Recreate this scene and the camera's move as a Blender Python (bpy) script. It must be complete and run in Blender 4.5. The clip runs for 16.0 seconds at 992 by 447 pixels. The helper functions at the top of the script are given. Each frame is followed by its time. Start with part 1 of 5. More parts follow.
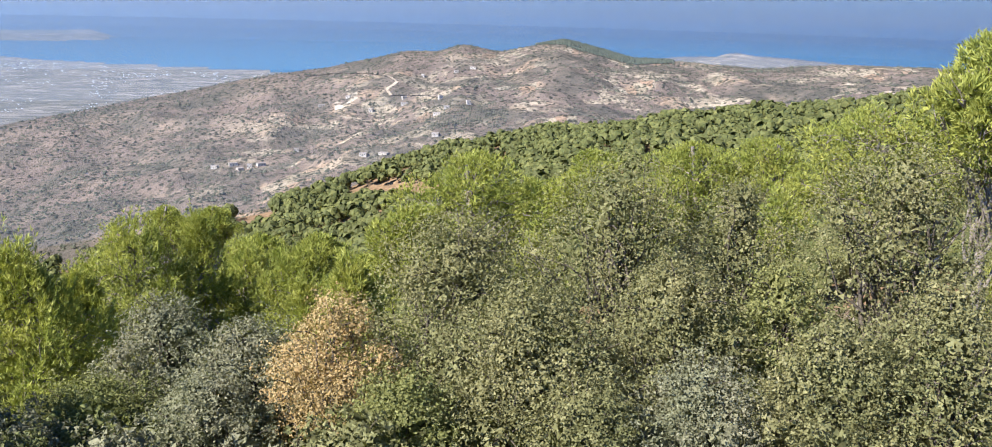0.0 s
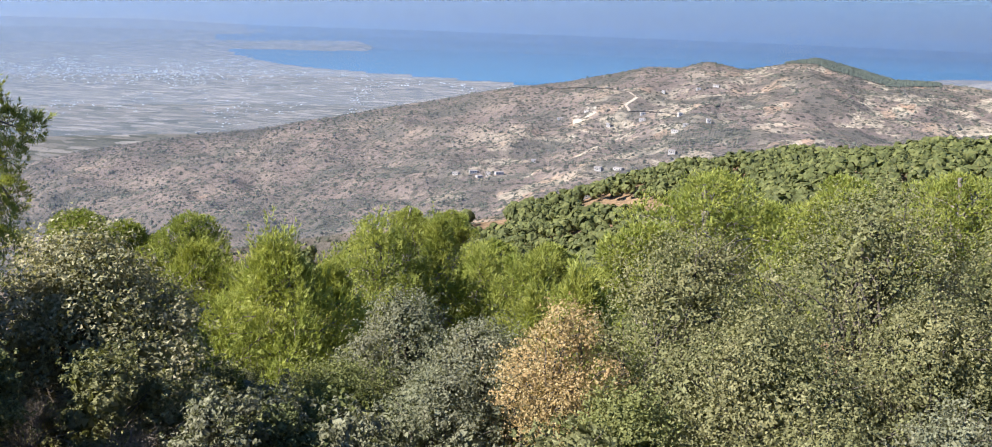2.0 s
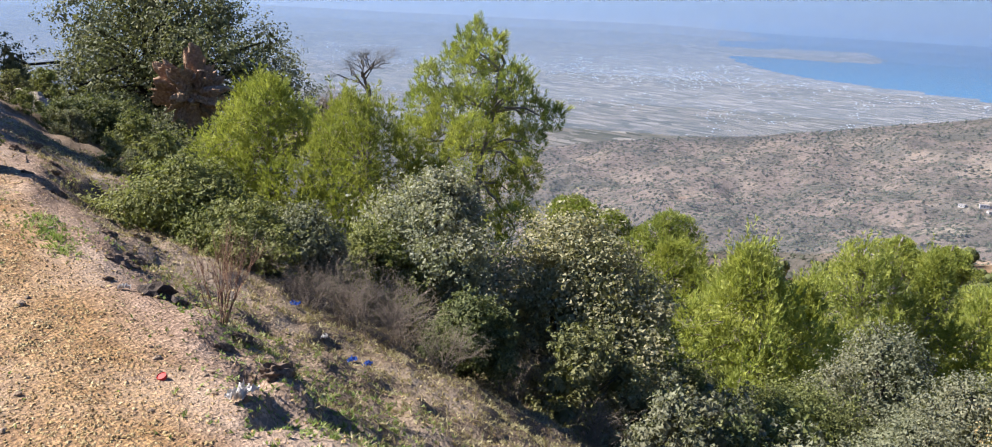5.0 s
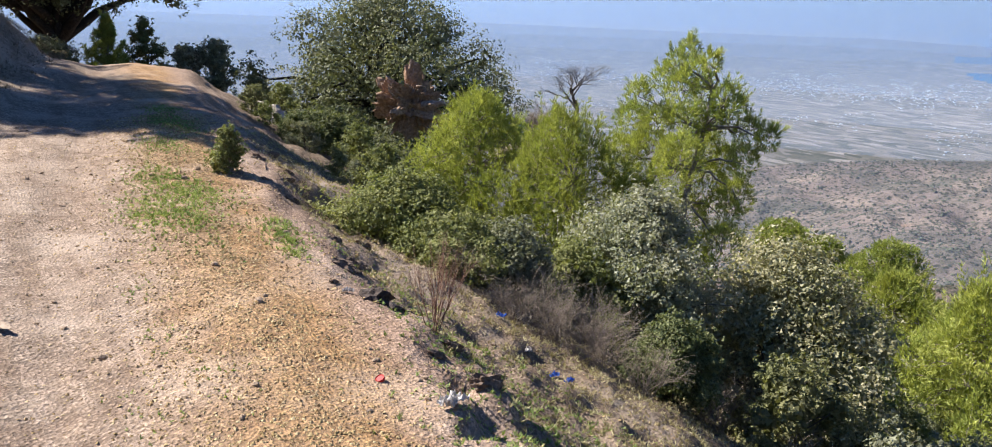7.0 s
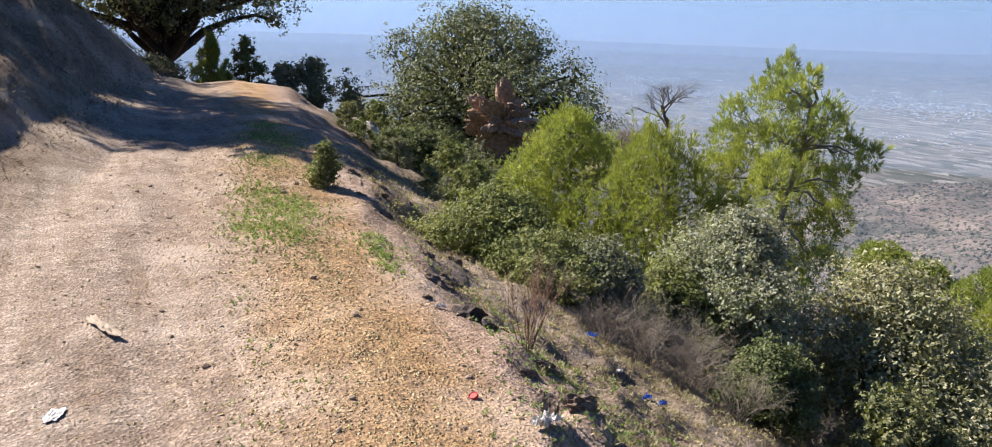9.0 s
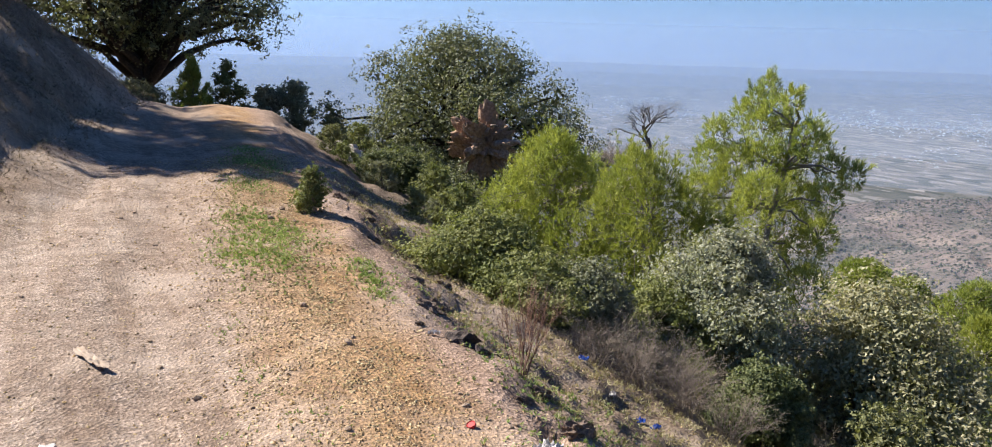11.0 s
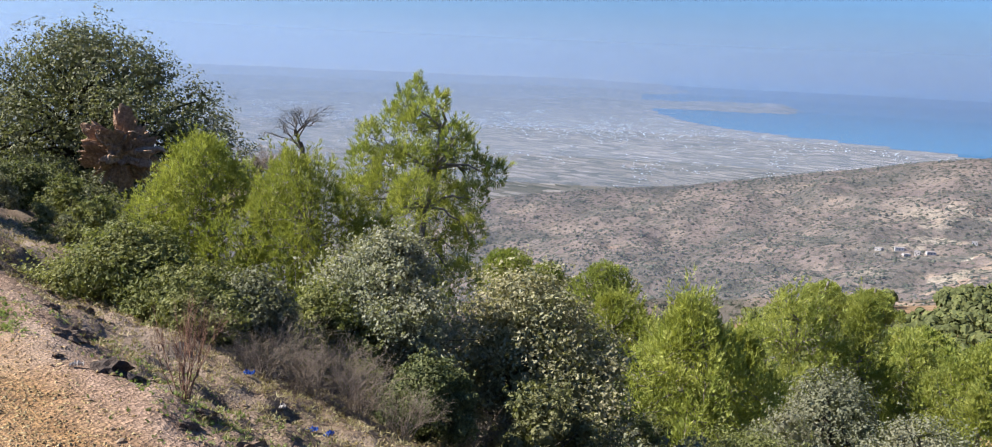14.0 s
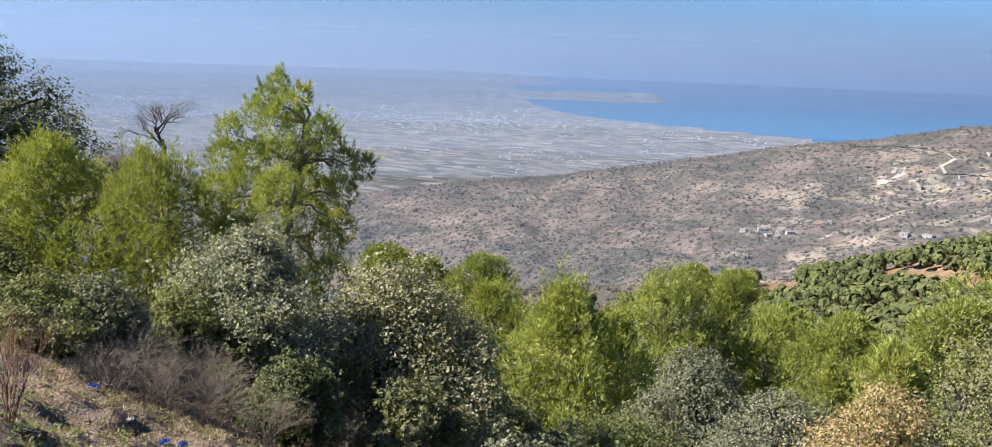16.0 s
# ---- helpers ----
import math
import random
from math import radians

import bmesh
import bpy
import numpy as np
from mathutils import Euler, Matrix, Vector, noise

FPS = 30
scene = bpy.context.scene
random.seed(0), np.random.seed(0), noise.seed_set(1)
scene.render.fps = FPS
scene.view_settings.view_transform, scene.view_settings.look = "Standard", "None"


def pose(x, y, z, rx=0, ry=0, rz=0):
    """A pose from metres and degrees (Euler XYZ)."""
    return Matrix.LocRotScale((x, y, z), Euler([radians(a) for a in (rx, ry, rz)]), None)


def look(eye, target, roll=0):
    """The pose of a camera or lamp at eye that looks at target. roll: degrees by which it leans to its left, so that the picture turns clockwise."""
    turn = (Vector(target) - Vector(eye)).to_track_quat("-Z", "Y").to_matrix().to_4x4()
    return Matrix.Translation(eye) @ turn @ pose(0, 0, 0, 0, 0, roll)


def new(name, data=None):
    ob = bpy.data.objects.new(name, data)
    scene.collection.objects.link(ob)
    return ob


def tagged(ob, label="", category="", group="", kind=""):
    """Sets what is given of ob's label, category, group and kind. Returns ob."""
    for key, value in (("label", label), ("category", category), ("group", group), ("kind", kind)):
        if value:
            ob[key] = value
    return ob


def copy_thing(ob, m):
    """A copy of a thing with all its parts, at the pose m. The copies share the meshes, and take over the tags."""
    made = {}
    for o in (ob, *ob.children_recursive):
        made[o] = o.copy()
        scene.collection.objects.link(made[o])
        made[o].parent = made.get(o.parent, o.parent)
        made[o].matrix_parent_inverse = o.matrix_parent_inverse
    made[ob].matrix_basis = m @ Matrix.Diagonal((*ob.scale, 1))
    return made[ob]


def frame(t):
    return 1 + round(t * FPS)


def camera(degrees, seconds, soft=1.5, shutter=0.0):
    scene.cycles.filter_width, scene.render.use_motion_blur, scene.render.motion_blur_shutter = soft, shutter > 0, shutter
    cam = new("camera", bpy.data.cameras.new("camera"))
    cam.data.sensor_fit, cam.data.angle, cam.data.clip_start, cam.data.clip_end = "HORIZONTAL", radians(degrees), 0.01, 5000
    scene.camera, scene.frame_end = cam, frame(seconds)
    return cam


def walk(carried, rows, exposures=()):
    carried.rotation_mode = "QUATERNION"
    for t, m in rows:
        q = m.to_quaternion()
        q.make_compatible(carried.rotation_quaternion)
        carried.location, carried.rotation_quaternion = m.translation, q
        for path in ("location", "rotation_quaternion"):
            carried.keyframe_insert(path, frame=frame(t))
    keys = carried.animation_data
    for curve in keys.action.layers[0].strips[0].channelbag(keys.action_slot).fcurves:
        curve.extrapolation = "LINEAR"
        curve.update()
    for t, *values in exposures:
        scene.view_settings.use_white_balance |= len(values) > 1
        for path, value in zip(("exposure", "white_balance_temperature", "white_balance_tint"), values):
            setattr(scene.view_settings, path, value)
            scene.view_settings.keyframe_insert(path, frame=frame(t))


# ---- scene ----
# A hand-held pan from the outer edge of a mountain track: seconds, place, heading to the left, tilt, roll.
EYE = 1.8
PATH = [
    (0.0, 0.270, 0.027, 1.831, 0.03, -13.87, 1.61),
    (0.5, 0.257, 0.021, 1.828, 5.22, -13.97, 1.03),
    (1.0, 0.234, 0.033, 1.815, 10.05, -13.90, 1.27),
    (1.5, 0.205, 0.047, 1.814, 12.94, -13.65, 1.60),
    (2.0, 0.184, 0.063, 1.802, 15.19, -13.38, 2.02),
    (2.5, 0.166, 0.053, 1.809, 17.73, -13.20, 2.19),
    (3.0, 0.117, 0.067, 1.798, 19.43, -13.00, 2.93),
    (3.5, 0.015, 0.068, 1.796, 20.66, -12.94, 2.90),
    (4.0, -0.029, 0.036, 1.787, 26.86, -13.16, 2.97),
    (4.5, 0.007, 0.035, 1.780, 37.87, -13.65, 3.63),
    (5.0, 0.048, 0.054, 1.769, 45.92, -14.23, 2.93),
    (7.5, -0.005, -0.002, 1.788, 60.78, -13.54, 2.27),
    (8.0, -0.016, -0.009, 1.788, 62.56, -13.33, 2.16),
    (8.5, -0.022, -0.013, 1.785, 64.24, -13.09, 2.03),
    (9.0, -0.030, -0.020, 1.787, 64.96, -12.92, 1.81),
    (11.5, -0.128, -0.090, 1.807, 62.57, -10.36, 1.14),
    (12.0, -0.160, -0.110, 1.808, 56.71, -10.22, 1.62),
    (12.5, -0.166, -0.093, 1.804, 52.90, -10.08, 1.93),
    (13.0, -0.169, -0.081, 1.799, 49.68, -10.09, 1.98),
    (13.5, -0.170, -0.065, 1.798, 45.57, -10.26, 2.33),
    (14.0, -0.160, -0.057, 1.799, 41.59, -10.59, 2.47),
    (14.5, -0.162, -0.052, 1.788, 40.05, -10.73, 2.14),
    (15.0, -0.149, -0.024, 1.794, 38.68, -10.84, 2.01),
    (15.5, -0.130, 0.037, 1.798, 36.80, -10.85, 2.11),
    (16.0, -0.099, 0.114, 1.787, 33.69, -10.77, 2.06),
]
cam = camera(58.21, 16.0, soft=1.0)
walk(cam, [(t, pose(x, y, z, 90 + tilt, 0, turn) @ pose(0, 0, 0, 0, 0, roll)) for t, x, y, z, turn, tilt, roll in PATH],
     exposures=[(0.0, 1.51, 6350, 11), (2.0, 1.5, 6350, 11), (5.0, 1.52, 6350, 11), (9.0, 1.52, 6350, 11), (12.5, 1.4, 6350, 11), (16.0, 1.42, 6350, 11)])

# ---- light: a clear, hazy day, sun high over the uphill side ----
SUN_AZ, SUN_EL = 127.0, 40.0
world = bpy.data.worlds.new("sky")
scene.world = world
world.use_nodes = True
wn, wl = world.node_tree.nodes, world.node_tree.links
sky = wn.new("ShaderNodeTexSky")
sky.sky_type, sky.sun_disc = "NISHITA", False
sky.sun_elevation, sky.sun_rotation = radians(SUN_EL), radians(-SUN_AZ)
sky.altitude, sky.air_density, sky.dust_density, sky.ozone_density = 2500, 1.0, 0.0, 4.0
wn["Background"].inputs["Strength"].default_value = 0.048
deep = wn.new("ShaderNodeMix")
deep.data_type, deep.blend_type = "RGBA", "MULTIPLY"
deep.inputs[0].default_value, deep.inputs[7].default_value = 1.0, (0.56, 0.77, 1.0, 1)
wl.new(sky.outputs[0], deep.inputs[6])
wl.new(deep.outputs[2], wn["Background"].inputs["Color"])
# the sky is deeper on the side away from the sun
way = wn.new("ShaderNodeTexCoord")
facing = wn.new("ShaderNodeVectorMath")
facing.operation, facing.inputs[1].default_value = "DOT_PRODUCT", (0.42, 0.907, 0)
wl.new(way.outputs["Generated"], facing.inputs[0])
fade = wn.new("ShaderNodeValToRGB")
stops = fade.color_ramp.elements
# the first two stops brighten the unseen sky as added fill for the shade
for place, level in ((0.0, 0.36), (0.12, 0.22), (0.26, 0.07), (0.5, 0.05), (0.775, 0.05), (0.9, 0.055), (1.0, 0.058)):
    stop = stops[0] if place == 0 else stops[-1] if place == 1 else stops.new(place)
    stop.color = (level, level, level, 1)
half = wn.new("ShaderNodeMath")
half.operation, half.inputs[1].default_value, half.inputs[2].default_value = "MULTIPLY_ADD", 0.5, 0.5
wl.new(facing.outputs["Value"], half.inputs[0])
wl.new(half.outputs[0], fade.inputs[0])
# and dimmed low over the horizon, so the land's edge melts into the haze
height = wn.new("ShaderNodeSeparateXYZ")
wl.new(way.outputs["Generated"], height.inputs[0])
low_dim = wn.new("ShaderNodeMapRange")
for i_, v_ in enumerate((-0.02, 0.12, 0.52, 1.0)):
    low_dim.inputs[i_ + 1].default_value = v_
wl.new(height.outputs["Z"], low_dim.inputs[0])
level = wn.new("ShaderNodeMath")
level.operation = "MULTIPLY"
wl.new(fade.outputs[0], level.inputs[0])
wl.new(low_dim.outputs[0], level.inputs[1])
wl.new(level.outputs[0], wn["Background"].inputs["Strength"])
sun_data = bpy.data.lights.new("sun", "SUN")
sun_data.energy, sun_data.angle, sun_data.color = 5.0, radians(0.53), (1.0, 0.94, 0.84)
sun = new("sun", sun_data)
sa, se = radians(SUN_AZ), radians(SUN_EL)
sun.matrix_world = look((-math.sin(sa) * 60, math.cos(sa) * 60, 60 * math.tan(se)), (0, 0, 0))


# ---- materials ----
def tree_of(name):
    m = bpy.data.materials.new(name)
    m.use_nodes = True
    nt = m.node_tree
    bs = nt.nodes["Principled BSDF"]
    bs.inputs["Specular IOR Level"].default_value = 0.25
    return m, nt, bs


def node(nt, kind, **kw):
    n = nt.nodes.new("ShaderNode" + kind)
    for k, v in kw.items():
        if k in n.inputs:
            n.inputs[k].default_value = v
    return n


def ramp(nt, src, stops):
    r = nt.nodes.new("ShaderNodeValToRGB")
    e = r.color_ramp.elements
    while len(e) < len(stops):
        e.new(0.5)
    for el, (p, c) in zip(e, stops):
        el.position, el.color = p, (*c, 1) if len(c) == 3 else c
    nt.links.new(src, r.inputs[0])
    return r.outputs[0]


def grey(v):
    return (v, v, v)


def noise_of(nt, vec, scale, detail=4.0, rough=0.55, warp=0.0):
    n = node(nt, "TexNoise", Scale=scale, Detail=detail, Roughness=rough, Distortion=warp)
    nt.links.new(vec, n.inputs["Vector"])
    return n.outputs["Fac"]


def mix(nt, fac, a, b, mode="MIX"):
    m = nt.nodes.new("ShaderNodeMix")
    m.data_type, m.blend_type = "RGBA", mode
    for sock, v in ((0, fac), (6, a), (7, b)):
        if hasattr(v, "node"):
            nt.links.new(v, m.inputs[sock])
        elif sock:
            m.inputs[sock].default_value = (*v, 1)
        else:
            m.inputs[0].default_value = v
    return m.outputs[2]


def bump(nt, bs, height, strength=0.5, distance=0.02):
    b = node(nt, "Bump", Strength=strength, Distance=distance)
    nt.links.new(height, b.inputs["Height"])
    nt.links.new(b.outputs[0], bs.inputs["Normal"])


def place_of(nt):
    return nt.nodes.new("ShaderNodeNewGeometry").outputs["Position"]


def thing_of(nt):
    return nt.nodes.new("ShaderNodeTexCoord").outputs["Object"]


def attr(nt, name):
    a = nt.nodes.new("ShaderNodeAttribute")
    a.attribute_name = name
    return a


def grain(name, dark, light, coarse, fine, rough=0.85, relief=0.4, dist=0.02, world_place=False, spec=0.2):
    """Two colours mixed at a coarse and a fine scale, with relief of the fine one."""
    m, nt, bs = tree_of(name)
    v = place_of(nt) if world_place else thing_of(nt)
    big, small = noise_of(nt, v, coarse), noise_of(nt, v, fine, 6, 0.65)
    c = mix(nt, ramp(nt, big, [(0.3, grey(0)), (0.7, grey(1))]), dark, light)
    c = mix(nt, ramp(nt, small, [(0.35, grey(0)), (0.7, grey(1))]), [x * 0.62 for x in dark], c)
    nt.links.new(c, bs.inputs["Base Color"])
    bs.inputs["Roughness"].default_value, bs.inputs["Specular IOR Level"].default_value = rough, spec
    bump(nt, bs, small, relief, dist)
    return m


def leaf(name, dark, mid, light, thin=0.3, rough=0.65, spec=0.15, bunch=0.0):
    """Foliage: each leaf its own shade, some light passing through."""
    m, nt, bs = tree_of(name)
    g = nt.nodes.new("ShaderNodeNewGeometry")
    pick = g.outputs["Random Per Island"]
    if bunch:
        pick = mix(nt, 0.6, pick, ramp(nt, noise_of(nt, thing_of(nt), bunch, 2), [(0.3, grey(0)), (0.7, grey(1))]))
    c = ramp(nt, pick, [(0.0, dark), (0.5, mid), (1.0, light)])
    big = noise_of(nt, thing_of(nt), 0.9, 3)
    c = mix(nt, ramp(nt, big, [(0.35, grey(0)), (0.65, grey(1))]), mix(nt, 1.0, c, (0.72, 0.8, 0.72), "MULTIPLY"), c)
    nt.links.new(c, bs.inputs["Base Color"])
    bs.inputs["Roughness"].default_value, bs.inputs["Specular IOR Level"].default_value = rough, spec
    tr = nt.nodes.new("ShaderNodeBsdfTranslucent")
    nt.links.new(mix(nt, 1.0, c, (1.15, 1.2, 0.65), "MULTIPLY"), tr.inputs["Color"])
    ms = nt.nodes.new("ShaderNodeMixShader")
    ms.inputs[0].default_value = thin
    nt.links.new(bs.outputs[0], ms.inputs[1])
    nt.links.new(tr.outputs[0], ms.inputs[2])
    nt.links.new(ms.outputs[0], nt.nodes["Material Output"].inputs[0])
    return m


NEEDLE_BRIGHT = leaf("bright_pine_needles", (0.17, 0.182, 0.04), (0.33, 0.34, 0.085), (0.53, 0.52, 0.17), 0.36, bunch=3.0)
NEEDLE = leaf("pine_needles", (0.12, 0.14, 0.034), (0.23, 0.25, 0.06), (0.37, 0.38, 0.11), 0.38, bunch=2.0)
NEEDLE_MID = leaf("yellow_green_needles", (0.155, 0.165, 0.036), (0.285, 0.295, 0.068), (0.45, 0.44, 0.135), 0.36, bunch=2.0)
NEEDLE_FAR = leaf("far_pine_needles", (0.075, 0.08, 0.03), (0.115, 0.12, 0.042), (0.17, 0.17, 0.06), 0.25)
OAK = leaf("oak_leaves", (0.12, 0.115, 0.054), (0.195, 0.184, 0.087), (0.3, 0.278, 0.145), 0.3, 0.65, 0.15)
OAK_DARK = leaf("cork_oak_leaves", (0.085, 0.088, 0.05), (0.15, 0.15, 0.085), (0.27, 0.265, 0.16), 0.25, 0.65, 0.15)
OAK_GREY = leaf("grey_oak_leaves", (0.14, 0.136, 0.088), (0.205, 0.197, 0.13), (0.3, 0.285, 0.2), 0.3, 0.65, 0.15)
OAK_SILVER = leaf("silver_oak_leaves", (0.2, 0.187, 0.13), (0.3, 0.28, 0.2), (0.45, 0.42, 0.32), 0.34, 0.65, 0.15)
OAK_PALE = leaf("pale_oak_leaves", (0.17, 0.153, 0.085), (0.3, 0.265, 0.155), (0.49, 0.435, 0.29), 0.34, 0.65, 0.15)
OAK_GREEN = leaf("green_oak_leaves", (0.125, 0.13, 0.045), (0.2, 0.2, 0.075), (0.3, 0.295, 0.125), 0.32, 0.65, 0.15)
OAK_BROWN = leaf("withered_oak_leaves", (0.3, 0.2, 0.095), (0.42, 0.295, 0.145), (0.54, 0.41, 0.23), 0.3)
SHRUB = leaf("kermes_leaves", (0.066, 0.0784, 0.0324), (0.132, 0.142, 0.0594), (0.231, 0.23, 0.108), 0.28)
WEED = leaf("weeds", (0.135, 0.176, 0.054), (0.216, 0.27, 0.081), (0.378, 0.405, 0.176), 0.3)
LITTER = leaf("leaf_litter", (0.07, 0.05, 0.035), (0.16, 0.115, 0.075), (0.34, 0.26, 0.18), 0.1)
STRAW = leaf("dry_grass", (0.2, 0.15, 0.08), (0.34, 0.27, 0.15), (0.5, 0.42, 0.27), 0.2)
BARK = grain("grey_bark", (0.09, 0.075, 0.06), (0.22, 0.19, 0.155), 2.0, 30, 0.9, 0.7, 0.02)
BARK_PALE = grain("pale_pine_bark", (0.2, 0.17, 0.14), (0.4, 0.35, 0.3), 2.5, 26, 0.9, 0.6, 0.02)
BARK_DARK = grain("dark_cork_bark", (0.03, 0.025, 0.02), (0.08, 0.065, 0.05), 2.0, 18, 0.95, 0.9, 0.04)
TWIG = grain("dry_twigs", (0.24, 0.19, 0.145), (0.42, 0.345, 0.27), 3.0, 30, 0.9, 0.3, 0.01)


def part(name, me, material, parent=None, label=""):
    """Links mesh data as one object, under a thing or a part."""
    ob = new(name, me)
    if material and not me.materials:
        me.materials.append(material)
    if parent:
        ob.parent = parent
    return tagged(ob, label)


def mesh_np(name, verts, faces, smooth=False):
    """A mesh from an array of points and an array of triangles or quads."""
    me = bpy.data.meshes.new(name)
    verts, faces = np.asarray(verts, np.float32), np.asarray(faces, np.int32)
    n, k = faces.shape
    me.vertices.add(len(verts))
    me.vertices.foreach_set("co", verts.ravel())
    me.loops.add(n * k)
    me.loops.foreach_set("vertex_index", faces.ravel())
    me.polygons.add(n)
    me.polygons.foreach_set("loop_start", np.arange(0, n * k, k, dtype=np.int32))
    me.polygons.foreach_set("use_smooth", np.full(n, smooth))
    me.update(calc_edges=True)
    return me


# ---- terrain: heights over the plan ----
def lattice(ix, iy, seed):
    h = (ix.astype(np.int64) * 374761393 + iy.astype(np.int64) * 668265263 + seed * 1274126177) & 0xFFFFFFFF
    h = ((h ^ (h >> 13)) * 1274126177) & 0xFFFFFFFF
    return ((h ^ (h >> 16)) & 0xFFFF) / 65535.0


def value_noise(x, y, seed=0):
    x, y = np.asarray(x, float), np.asarray(y, float)
    ix, iy = np.floor(x), np.floor(y)
    fx, fy = x - ix, y - iy
    fx, fy = fx * fx * (3 - 2 * fx), fy * fy * (3 - 2 * fy)
    a, b = lattice(ix, iy, seed), lattice(ix + 1, iy, seed)
    c, d = lattice(ix, iy + 1, seed), lattice(ix + 1, iy + 1, seed)
    return (a * (1 - fx) + b * fx) * (1 - fy) + (c * (1 - fx) + d * fx) * fy - 0.5


def fbm(x, y, octaves=4, seed=0, gain=0.5):
    out, amp = 0.0, 1.0
    for o in range(octaves):
        out, amp = out + amp * value_noise(x * 2 ** o, y * 2 ** o, seed + o), amp * gain
    return out


def smooth(a, b, x):
    t = np.clip((x - a) / (b - a), 0, 1)
    return t * t * (3 - 2 * t)


def across(x, y):
    """Metres outward from the track's outer edge."""
    return 0.129 * x + 0.9916 * y - 1.309


ROAD_W = 2.9


def near_height(x, y):
    u = across(x, y) + 0.3 * fbm(x * 0.45, y * 0.45, 4, 7)
    along = np.clip(-x, 0, 60)
    base = -0.16 * np.clip(along - 27, 0, 40)
    z = base + 0.07 * np.exp(-((u + 0.75) / 0.45) ** 2)                      # gravel berm
    z = z - 0.03 * np.exp(-((u + 1.7) / 0.25) ** 2) - 0.035 * np.exp(-((u + 2.7) / 0.25) ** 2)  # wheel ruts
    z = z + 0.03 * fbm(x * 1.3, y * 1.3, 4, 3) + 0.012 * fbm(x * 9, y * 9, 2, 5)
    out = np.clip(u, 0, 200)
    fall = 0.5 * np.minimum(out, 2.6) + 0.7 * np.clip(out - 2.6, 0, 4) + 0.42 * np.clip(out - 6.6, 0, 200)
    fall = fall * smooth(-0.2, 0.9, u) + smooth(-0.1, 0.5, u) * (0.12 * fbm(x * 1.7, y * 1.7, 4, 11) + 0.09 * fbm(x * 5, y * 5, 4, 13))
    fall = fall + 0.16 * smooth(0.12, 0.3, u + 0.5 * fbm(x * 2.3, y * 2.3, 3, 15)) * smooth(-0.12, 0.15, fbm(x * 0.9, y * 0.9, 2, 17)) * np.exp(-np.maximum(u, 0) / 0.9)
    up = np.clip(-(u + ROAD_W - 0.08 * np.clip(along - 9, 0, 14)), 0, 80)
    bank = (0.28 * np.minimum(up, 1.3) + 0.95 * np.clip(up - 1.0, 0, 8) + 0.5 * np.clip(up - 9, 0, 60)) * smooth(-34, -23, x) * (0.35 + 0.65 * smooth(-8, -12, x))
    bank = bank + smooth(0.6, 3.0, up) * (0.5 * fbm(x * 0.8, y * 0.8, 4, 21) + 0.26 * fbm(x * 3.2, y * 3.2, 4, 22))
    return z - fall + bank


# Elevation of the bare ground as seen from the eye, by heading, at some distances.
RIDGE = ([-60, -40, -26, -20.9, -16, -12, -8.3, -5.9, -4, -2.3, 0, 2.3, 4, 6, 8, 11, 15.4, 18, 21, 25, 30, 35, 40, 43, 48, 60, 75, 90, 105, 260, 300],
         [-2.5, -2.7, -2.9, -2.9, -3.4, -3.2, -3.1, -2.5, -2.1, -2.4, -2.95, -2.55, -3.0, -3.02, -3.48, -4.17, -4.8, -5.34, -5.84, -6.65, -7.47, -8.0, -8.6, -9.2, -12, -11.5, -9, -8, 5, 5, -2.5])
HEADS = [-60, -40, -26, -20, -12, -4, 4, 12, 18, 25, 30, 36, 43, 48, 60, 75, 90, 105, 260, 300]
RINGS = [
    (45, [-20, -21, -19, -21, -24, -25, -25, -25, -25, -25, -25, -25, -24, -19, -13, -9.5, -8, 12, 12, -20]),
    (80, [-12, -13, -14, -15.5, -17, -19, -20, -21, -22, -23, -23.5, -24, -23.5, -21, -17, -13, -10.5, 14, 14, -12]),
    (130, [-8, -8, -9, -10.3, -12, -13.5, -15.5, -17.5, -18.5, -19.5, -20, -21, -22, -22, -21, -15, -11, 14, 14, -8]),
    (190, [-5.5, -5.5, -6.3, -7.7, -9.2, -10.3, -12.4, -14.6, -15.6, -17.4, -18.5, -19.5, -20.6, -21, -20.5, -15, -11, 12, 12, -5.5]),
    (250, [-4, -4, -4.6, -6, -7.4, -8.2, -10.1, -11.9, -13.3, -15.6, -17.2, -18.5, -19.8, -20.5, -20, -15, -11, 10, 10, -4]),
    (340, [-5.5, -5.5, -6.2, -7.6, -9, -9.8, -11.7, -13.5, -15, -17.4, -19, -20, -21, -21.5, -20.5, -15, -11, 8, 8, -5.5]),
    (800, [-6, -7, -7.5, -8, -9, -10.5, -12, -14, -15.2, -17.2, -18.5, -19, -19.5, -19.5, -18, -13, -10, 6, 6, -6]),
    (1300, [-5, -5.2, -5.5, -5.8, -6.3, -6.5, -7.5, -9, -10.2, -11.5, -12.3, -13, -14.5, -16, -14, -11, -9, 5, 5, -5]),
]
SEA = -620.0


def plain_tan(r):
    return SEA / r - r / 12742000.0


def squeeze(r):
    """Beyond the ridge, distances are drawn together, along each line of sight."""
    return np.where(r < 2600, r, 2600 + 2200 * (1 - np.exp(-(np.maximum(r, 2600) - 2600) / 9000)))


COAST = ([8, 12, 17.5, 23.3, 27.6, 30, 31.5, 32.5, 33.5], [-4.6, -4.5, -4.3, -4.0, -3.75, -3.45, -3.1, -2.5, 0])


